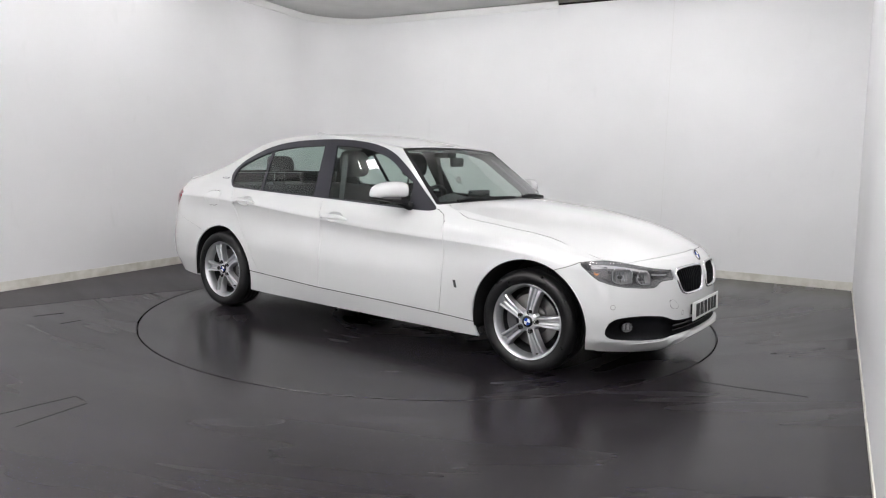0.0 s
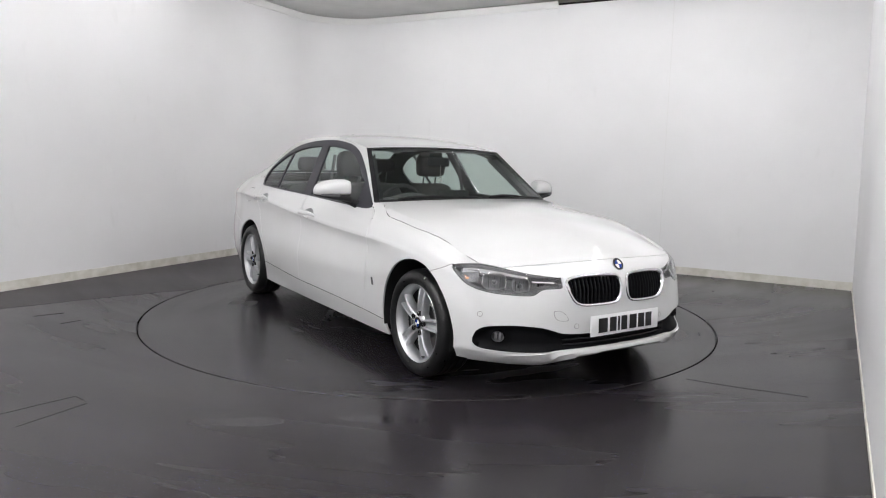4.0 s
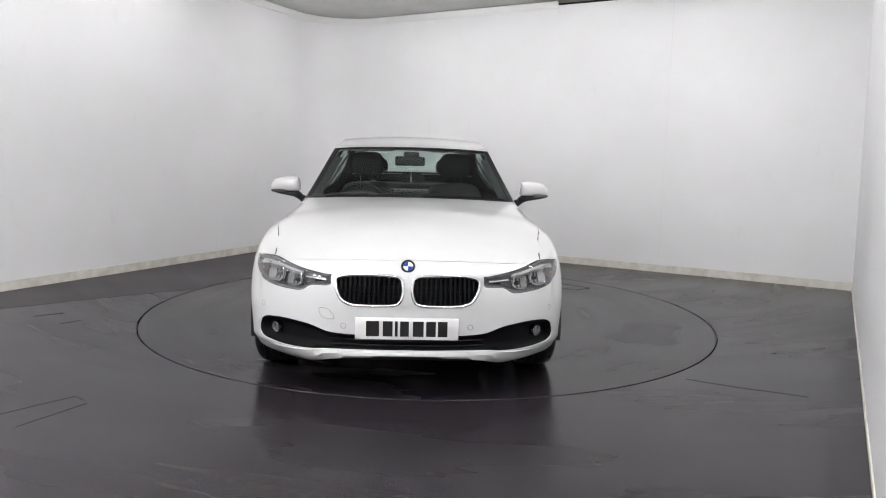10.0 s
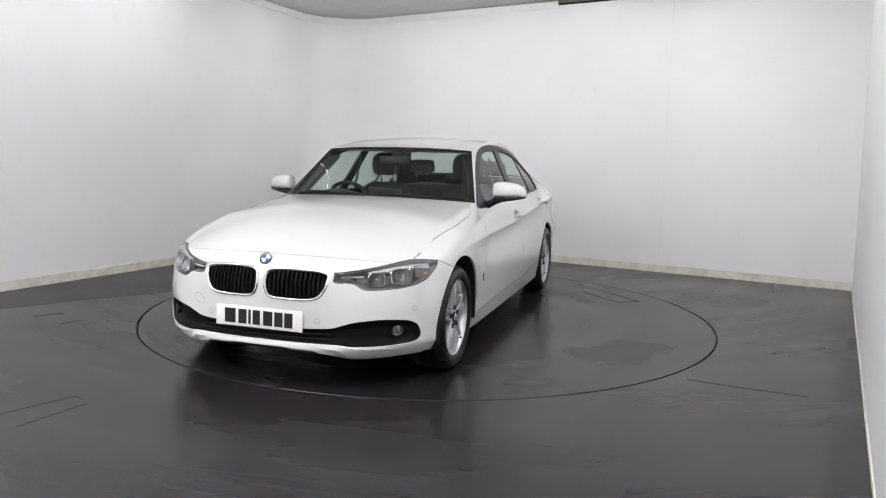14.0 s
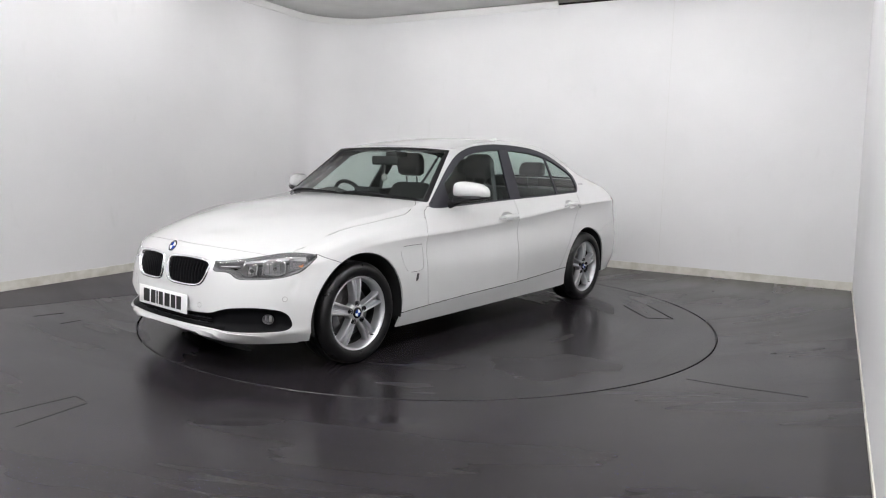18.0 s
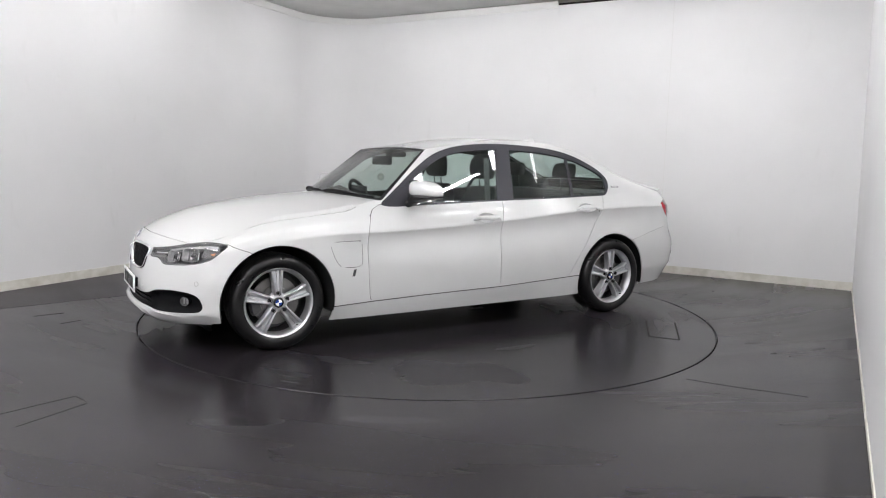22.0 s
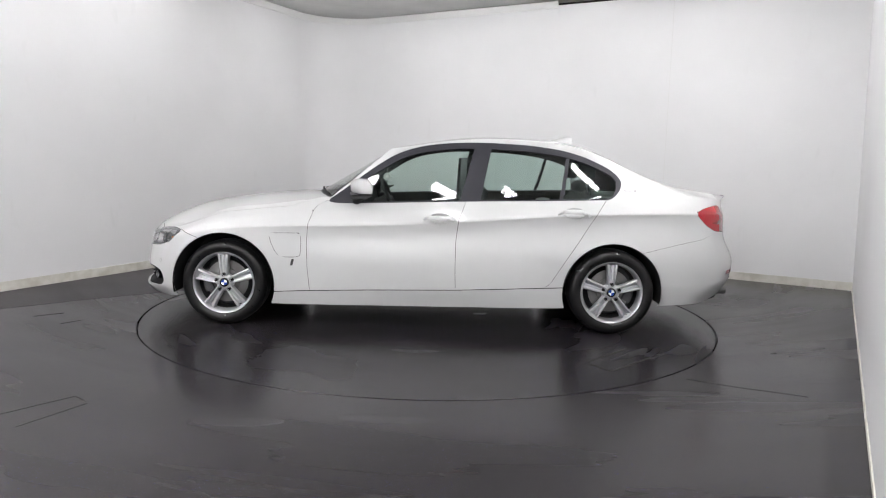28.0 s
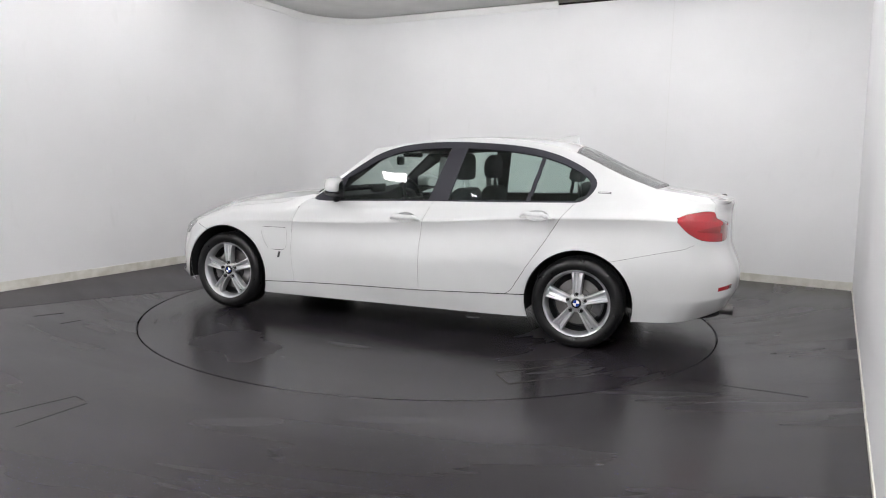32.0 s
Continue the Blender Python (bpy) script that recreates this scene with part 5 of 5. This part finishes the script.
def fit_wheel(x, y, sg, spin):
    m = Matrix.Translation((x, y * sg, 0.3078)) @ Matrix.Rotation(0 if sg > 0 else math.pi, 4, "Z") @ Matrix.Rotation(radians(spin), 4, "Y")
    w = new("wheel", WHEEL["wheel"])
    w.parent = car
    w.matrix_local = m
    tagged(w, "silver five-spoke alloy wheel with black tyre")

    def add(name, turn=0.0):
        ob = new(name, WHEEL[name])
        ob.parent = w
        ob.matrix_local = Matrix.Rotation(radians(turn), 4, "Y")
        return ob
    tagged(add("tyre"), "black rubber tyre")
    for name in ("barrel", "hub", "centre_cap"):
        add(name)
    for k in range(5):
        add("spoke", 72 * k)
        add("wheel_bolt", 72 * k)
    add("valve", 36)
    add("brake_disc")
    add("brake_caliper", -spin if x < 0 else -spin + 180)


fit_wheel(1.405, 0.845, 1, 2)
fit_wheel(-1.405, 0.872, 1, 0)
fit_wheel(1.405, 0.852, -1, -13)
fit_wheel(-1.405, 0.872, -1, 17)

# wheel housings and underside
for cx, cz, r in ARCHES:
    for sg in (1, -1):
        bm = bmesh.new()
        rows = []
        for y in (0.868, 0.78, 0.60, 0.52):
            rows.append([(cx + (r - 0.004) * math.cos(radians(a)), y * sg, cz + (r - 0.004) * math.sin(radians(a))) for a in range(-12, 193, 6)])
        rows.append([(cx + 0.02 * math.cos(radians(a)), 0.52 * sg, cz + 0.02 * math.sin(radians(a))) for a in range(-12, 193, 6)])
        sheet(bm, rows)
        part("wheel_housing", bm, UNDER, car, "black wheel arch liner")
bm = bmesh.new()
box(bm, (-1.02, -0.80, 0.19), (1.02, 0.80, 0.27), 0.02)
part("floor_pan", bm, UNDER, car, "black underbody")
# Black box added inside the bay so nothing shows through.
bm = bmesh.new()
box(bm, (1.0, -0.50, 0.20), (2.02, 0.50, 0.62), 0.05)
part("bay_filler", bm, UNDER, car, "added black box blocking the view through the engine bay")
bm = bmesh.new()
box(bm, (-2.30, -0.50, 0.24), (-1.0, 0.50, 0.60), 0.05)
part("boot_floor", bm, UNDER, car, "dark boot tub")

# ---- door mirrors ----
for sg in (1, -1):
    def loft(sections, mat, name, parent, label=""):
        bm = bmesh.new()
        rows = []
        for y, x0, x1, z0, z1 in sections:
            row = []
            for k in range(20):
                a = 2 * math.pi * k / 20
                c, s = math.cos(a), math.sin(a)
                px = abs(c) ** (0.85 if c > 0 else 0.45) * (1 if c > 0 else -1)
                pz = abs(s) ** (0.75 if s > 0 else 0.40) * (1 if s > 0 else -1)
                row.append(((x0 + x1) / 2 + (x1 - x0) / 2 * px, y * sg, (z0 + z1) / 2 + (z1 - z0) / 2 * pz))
            rows.append(row)
        vs = sheet(bm, rows, True)
        bm.faces.new(vs[0][::-1])
        bm.faces.new(vs[-1])
        bmesh.ops.recalc_face_normals(bm, faces=bm.faces)
        return part(name, bm, mat, parent, label, angle=50)
    fd = doors[sg][0]
    cap = loft([(.812, .385, .455, .985, 1.055), (.820, .375, .478, .982, 1.077), (.85, .362, .490, .980, 1.086), (.90, .345, .483, .979, 1.086), (.95, .330, .462, .979, 1.079), (.985, .322, .440, .980, 1.068), (1.012, .315, .418, .981, 1.050), (1.026, .320, .396, .983, 1.028), (1.032, .332, .376, .988, 1.010)],
               PAINT, "door_mirror", car, "white door mirror cap on black foot")
    loft([(.800, .385, .460, .925, .965), (.83, .368, .486, .935, .984), (.90, .346, .484, .948, .984), (.96, .329, .458, .957, .984), (1.010, .315, .416, .967, .984), (1.027, .326, .388, .974, .984)], BLACK_PLASTIC, "mirror_base", cap, "black lower mirror shell")
    bm = bmesh.new()
    tube(bm, [(.46, .765 * sg, .918), (.44, .79 * sg, .928), (.42, .82 * sg, .944), (.41, .85 * sg, .952)], [.030, .026, .022, .018], 12)
    part("mirror_foot", bm, BLACK_PLASTIC, cap)
    bm = bmesh.new()
    rows = []
    for f in np.linspace(0, 1, 8):
        y = .905 + .105 * f
        x = float(np.interp(y, (.90, .95, .99, 1.012), (.486, .465, .441, .416)))
        rows.append([(x - .002, y * sg, .974), (x + .002, y * sg, .976), (x + .002, y * sg, .986), (x - .004, y * sg, .990)])
    sheet(bm, rows)
    part("indicator_strip", bm, LAMP_HOUSING, cap, "slim indicator strip")
    bm = bmesh.new()
    prism(bm, [tuple(p) for p in rounded([(.825, .975), (1.005, .98), (1.0, 1.035), (.95, 1.058), (.84, 1.056)], 2)], 0, 0.002)
    bm.transform(Matrix.Translation((.352, .88 * sg, 0)) @ Matrix.Rotation(radians(17 * sg), 4, "Z") @ Matrix.Translation((-.329, -.88 * sg, 0)) @ Matrix(((0, 0, -1, .3290), (sg, 0, 0, 0), (0, 1, 0, 0), (0, 0, 0, 1))))
    bmesh.ops.recalc_face_normals(bm, faces=bm.faces)
    part("mirror_glass", bm, MIRROR, cap, "mirror glass")

# ---- roof fin, wipers, exhaust ----
bm = bmesh.new()
rows = []
for f in np.linspace(0, 1, 12):
    x = -1.00 - 0.215 * f
    top_z = 1.403 + 0.040 * smooth01(f * 1.15) - (0.006 if f > 0.97 else 0)
    w = 0.004 + 0.028 * math.sin(math.pi * min(f * 0.62 + 0.06, 1)) 
    base = float(np.interp(x, (-1.28, -1.0), (1.36, 1.402)))
    rows.append([(x, w * c, base + (top_z - base) * h) for c, h in ((-1, -0.1), (-0.9, 0.15), (-0.5, 0.6), (-0.22, 0.93), (0, 1.0), (0.22, 0.93), (0.5, 0.6), (0.9, 0.15), (1, -0.1))])
vs = sheet(bm, rows)
bm.faces.new(vs[-1])
bmesh.ops.recalc_face_normals(bm, faces=bm.faces)
part("roof_fin", bm, PAINT, car, "white shark-fin aerial")


def on_top(a, f, lift=0.0):
    """A place on the top skin: way along, and 0 at the side edge to 1 at the middle line (to 2 at the far edge)."""
    i = int(np.clip(np.searchsorted(ARC, a) - 1, 0, len(ARC) - 2))
    t = (a - ARC[i]) / (ARC[i + 1] - ARC[i])
    g = f if f <= 1 else 2 - f
    j = min(int(g * 14), 13)
    u = g * 14 - j
    p = (TOP[i, j] * (1 - u) + TOP[i, j + 1] * u) * (1 - t) + (TOP[i + 1, j] * (1 - u) + TOP[i + 1, j + 1] * u) * t
    return Vector((p[0], p[1] if f <= 1 else -p[1], p[2] + lift))


for f0, f1 in ((0.10, 0.86), (1.02, 1.78)):
    bm = bmesh.new()
    tube(bm, [on_top(A_COWL + 0.004 + 0.006 * math.sin(math.pi * k / 10), f0 + (f1 - f0) * k / 10, 0.008) for k in range(11)], 0.0055, 8)
    w = part("windscreen_wiper", bm, BLACK_PLASTIC, car, "black windscreen wiper at rest")
    bm = bmesh.new()
    mid = on_top(A_COWL + 0.010, (f0 + f1) / 2, 0.014)
    root = on_top(A_COWL - 0.004, f1 + 0.02, 0.010)
    tube(bm, [root, root.lerp(mid, 0.35) + Vector((0, 0, 0.010)), mid], [0.010, 0.008, 0.006], 8)
    part("wiper_arm", bm, BLACK_PLASTIC, w)
bm = bmesh.new()
lathe(bm, [(0.034, -0.12), (0.037, -0.02), (0.038, 0.03), (0.035, 0.034), (0.032, 0.03), (0.031, -0.08)], 30, "x")
for v in bm.verts:
    v.co = Vector((-2.345 - v.co.x, 0.47 + v.co.y, 0.285 + v.co.z))
bmesh.ops.recalc_face_normals(bm, faces=bm.faces)
part("exhaust_tip", bm, STEEL, car, "steel exhaust tip")
bm = bmesh.new()
rows = []
for a in np.linspace(4.95, 5.69 * 2 - 4.95, 31):
    aa, s2 = (float(a), 1) if a <= 5.69 else (5.69 * 2 - float(a), -1)
    p = spot(min(aa, 5.74), 0.262, s2, -0.012)[0]
    rows.append([p + Vector((0, 0, 0.03)), p + Vector((0, 0, -0.02)), p + Vector((0.08, 0, -0.035))])
sheet(bm, rows)
part("rear_diffuser", bm, BLACK_PLASTIC, rear_bumper, "black lower rear trim")

# ---- cabin ----
def cushion(name, sections, mat, parent, label="", across=True):
    """A padded block from rounded sections: (x0, x1, z0, z1, y0, y1) boxes swept upward."""
    bm = bmesh.new()
    rows = []
    for cx, cz, dx, cy, dy in sections:
        row = []
        for k in range(20):
            a = 2 * math.pi * k / 20
            c, s = math.cos(a), math.sin(a)
            row.append((cx + dx * abs(c) ** 0.6 * (1 if c > 0 else -1), cy + dy * abs(s) ** 0.45 * (1 if s > 0 else -1), cz))
        rows.append(row)
    vs = sheet(bm, rows, True)
    bm.faces.new(vs[0][::-1])
    bm.faces.new(vs[-1])
    bmesh.ops.recalc_face_normals(bm, faces=bm.faces)
    return part(name, bm, mat, parent, label, angle=60)


for y in (0.37, -0.37):
    seat_ob = cushion("front_seat", [(-.10, .30, .24, y, .24), (-.07, .36, .28, y, .26), (-.05, .46, .29, y, .265), (-.05, .51, .26, y, .25), (-.05, .525, .20, y, .20)], CLOTH, car, "black cloth front seat")
    cushion("seat_back", [(-.33, .46, .07, y, .22), (-.35, .52, .10, y, .25), (-.38, .66, .105, y, .255), (-.41, .82, .095, y, .25), (-.435, .93, .08, y, .235), (-.45, 1.0, .065, y, .20), (-.455, 1.025, .04, y, .15)], CLOTH, seat_ob)
    cushion("headrest", [(-.435, 1.085, .035, y, .095), (-.43, 1.105, .055, y, .125), (-.425, 1.165, .06, y, .135), (-.43, 1.23, .055, y, .13), (-.44, 1.268, .04, y, .105), (-.445, 1.284, .02, y, .07)], CLOTH, seat_ob)
    for dy in (-0.06, 0.06):
        bm = bmesh.new()
        tube(bm, [(-.452, y + dy, 1.0), (-.44, y + dy, 1.08)], 0.006, 8)
        part("headrest_post", bm, CHROME, seat_ob)
bench = cushion("rear_bench", [(-.98, .32, .26, 0, .60), (-.97, .42, .28, 0, .64), (-.97, .50, .26, 0, .62), (-.98, .53, .20, 0, .56)], CLOTH, car, "black cloth rear bench")
cushion("bench_back", [(-1.20, .50, .09, 0, .60), (-1.24, .62, .11, 0, .63), (-1.29, .80, .10, 0, .62), (-1.33, .93, .08, 0, .58), (-1.345, .985, .045, 0, .52)], CLOTH, bench)
for y in (-.36, 0.0, .36):
    top_z = 1.228 if y else 1.09
    low_z = 1.10 if y else 1.0
    cushion("rear_headrest", [(-1.29, low_z, .035, y, .10), (-1.285, low_z + .02, .048, y, .125), (-1.29, (low_z + top_z) / 2, .05, y, .13), (-1.30, top_z - .014, .04, y, .115), (-1.305, top_z, .02, y, .085)], CLOTH, bench)
    for dy in (-0.055, 0.055):
        bm = bmesh.new()
        tube(bm, [(-1.315, y + dy, .96), (-1.295, y + dy, low_z + .01)], 0.006, 8)
        part("headrest_post", bm, CHROME, bench)
for sg in (1, -1):
    bm = bmesh.new()
    rows = []
    for f in np.linspace(0, 1, 10):
        x, y, z = -.325 + .02 * f, (.575 + .075 * f), 1.25 - .38 * f
        rows.append([(x - .023, y * sg, z), (x + .023, (y - .004) * sg, z), (x + .023, (y - .006) * sg, z), (x - .023, (y - .002) * sg, z)])
    sheet(bm, rows, True)
    bmesh.ops.recalc_face_normals(bm, faces=bm.faces)
    part("seat_belt", bm, BELT, car, "dark grey woven seat belt")
bm = bmesh.new()
box(bm, (-1.95, -0.58, 0.955), (-1.33, 0.58, 0.985), 0.012)
part("parcel_shelf", bm, DASH, car, "black rear parcel shelf")
panel("headliner", both("roof"), HEADLINER, car, "grey roof lining", depth=0.0, offset=-0.028)
bm = bmesh.new()
rows = []
for y in np.linspace(-0.70, 0.70, 29):
    e = (y / 0.72) ** 2
    bulge = 0.045 * math.exp(-((y + 0.37) / 0.17) ** 2)
    rows.append([(0.86 - 0.16 * e, y, 0.93), (0.74 - 0.10 * e, y, 0.945 - 0.01 * e), (0.60 - 0.04 * e, y, 0.952 + bulge * 0.6), (0.50, y, 0.955 + bulge), (0.455, y, 0.935 + bulge), (0.44, y, 0.86), (0.50, y, 0.74), (0.56, y, 0.55)])
sheet(bm, rows)
bmesh.ops.recalc_face_normals(bm, faces=bm.faces)
dash = part("dashboard", bm, DASH, car, "black soft dashboard")
bm = bmesh.new()
box(bm, (0.475, -0.13, 0.93), (0.50, 0.13, 1.015), 0.008)
part("display_screen", bm, BLACK_GLOSS, dash, "black free-standing display")
bm = bmesh.new()
lathe(bm, [(0.172 + 0.0155 * math.cos(a), 0.0155 * math.sin(a)) for a in [2 * math.pi * k / 10 for k in range(11)]], 40, "x")
STEER = Matrix.Translation((0.305, -0.37, 0.885)) @ Matrix.Rotation(radians(24), 4, "Y")
bm.transform(STEER)
bmesh.ops.recalc_face_normals(bm, faces=bm.faces)
sw = part("steering_wheel", bm, BLACK_PLASTIC, car, "black leather steering wheel")
bm = bmesh.new()
box(bm, (-0.005, -0.075, -0.06), (0.03, 0.075, 0.055), 0.015)
bm.transform(STEER)
part("steering_hub", bm, BLACK_PLASTIC, sw)
for dy, dz in ((0.165, 0.0), (-0.165, 0.0), (0, -0.165)):
    bm = bmesh.new()
    tube(bm, [(0.01, dy * 0.35, dz * 0.35), (0.0, dy, dz)], 0.014, 8)
    bm.transform(STEER)
    part("steering_spoke", bm, ALLOY_DARK, sw)
bm = bmesh.new()
tube(bm, [(0.32, -0.37, 0.88), (0.55, -0.37, 0.80)], 0.04, 12)
part("steering_column", bm, DASH, sw)
bm = bmesh.new()
box(bm, (-0.014, -0.115, -0.036), (0.014, 0.115, 0.034), 0.013, 3)
bm.transform(Matrix.Translation((0.285, -0.01, 1.215)) @ Matrix.Rotation(radians(14), 4, "Z"))
rv = part("interior_mirror", bm, BLACK_GLOSS, car, "black rear-view mirror under the roof")
bm = bmesh.new()
box(bm, (0.10, -0.06, 1.245), (0.235, 0.06, 1.285), 0.014)
part("mirror_mount", bm, BLACK_PLASTIC, rv)
bm = bmesh.new()
box(bm, (0.301, -0.085, 1.206), (0.304, -0.045, 1.226), 0.001)
part("mirror_light", bm, BLUE, rv)
for sg in (1, -1):
    bm = bmesh.new()
    rows = []
    for f in np.linspace(0, 1, 14):
        a = A_COWL + 0.03 + (A_ROOF - A_COWL - 0.05) * f
        p = on_top(float(a), 0.03)
        q = Vector((p.x - 0.03, (p.y - 0.015), p.z - 0.03))
        rows.append([(p.x - 0.02, (p.y + 0.02) * sg, p.z - 0.045), (q.x - 0.03, (q.y - 0.03) * sg, q.z - 0.03), (q.x + 0.01, (q.y - 0.045) * sg, q.z + 0.002)])
    sheet(bm, rows)
    part("pillar_lining", bm, PILLAR_LINING, car, "dark grey windscreen pillar lining")
    bm = bmesh.new()
    box(bm, (0.03, 0.14, 1.285), (0.19, 0.50, 1.30), 0.006)
    for v in bm.verts:
        v.co.y *= sg
    bmesh.ops.recalc_face_normals(bm, faces=bm.faces)
    part("sun_visor", bm, HEADLINER, car, "grey sun visor folded up")

# paper disc on a thread from the interior mirror
freshener = thing("air_freshener", "round white paper disc hanging inside the windscreen", "air freshener")
bm = bmesh.new()
lathe(bm, [(0.004, -0.0012), (0.028, -0.0012), (0.029, 0.0), (0.028, 0.0012), (0.004, 0.0012)], 32, "x")
part("disc", bm, CARD, freshener)
bm = bmesh.new()
lathe(bm, [(0.016, 0.0016), (0.022, 0.0016)], 32, "x")
lathe(bm, [(0.016, -0.0016), (0.022, -0.0016)], 32, "x")
part("printed_ring", bm, LAMP_HOUSING, freshener)
bm = bmesh.new()
tube(bm, [(0, 0, 0.028), (0, 0.002, 0.07), (0, 0, 0.105)], 0.0012, 6)
part("thread", bm, CARD, freshener)
FRESHENER_AT = Matrix.Translation((0.30, 0.0, 1.083)) @ Matrix.Rotation(radians(82), 4, "Z")



# ---- the turntable turns steadily and carries the car ----
TURN_START, TURN_RATE = -37.016, -5.1476
CAR_OFF = Vector((0.0797, -0.1706, 0.0))


def motions():
    rows = [(float(t), TURN_START + TURN_RATE * t) for t in range(33)]
    walk(turntable, [(t, pose(0, 0, 0, 0, 0, a)) for t, a in rows])
    walk(car, [(t, pose(0, 0, 0, 0, 0, a) @ Matrix.Translation(CAR_OFF)) for t, a in rows])
    walk(freshener, [(t, pose(0, 0, 0, 0, 0, a) @ Matrix.Translation(CAR_OFF) @ FRESHENER_AT) for t, a in rows])


motions()
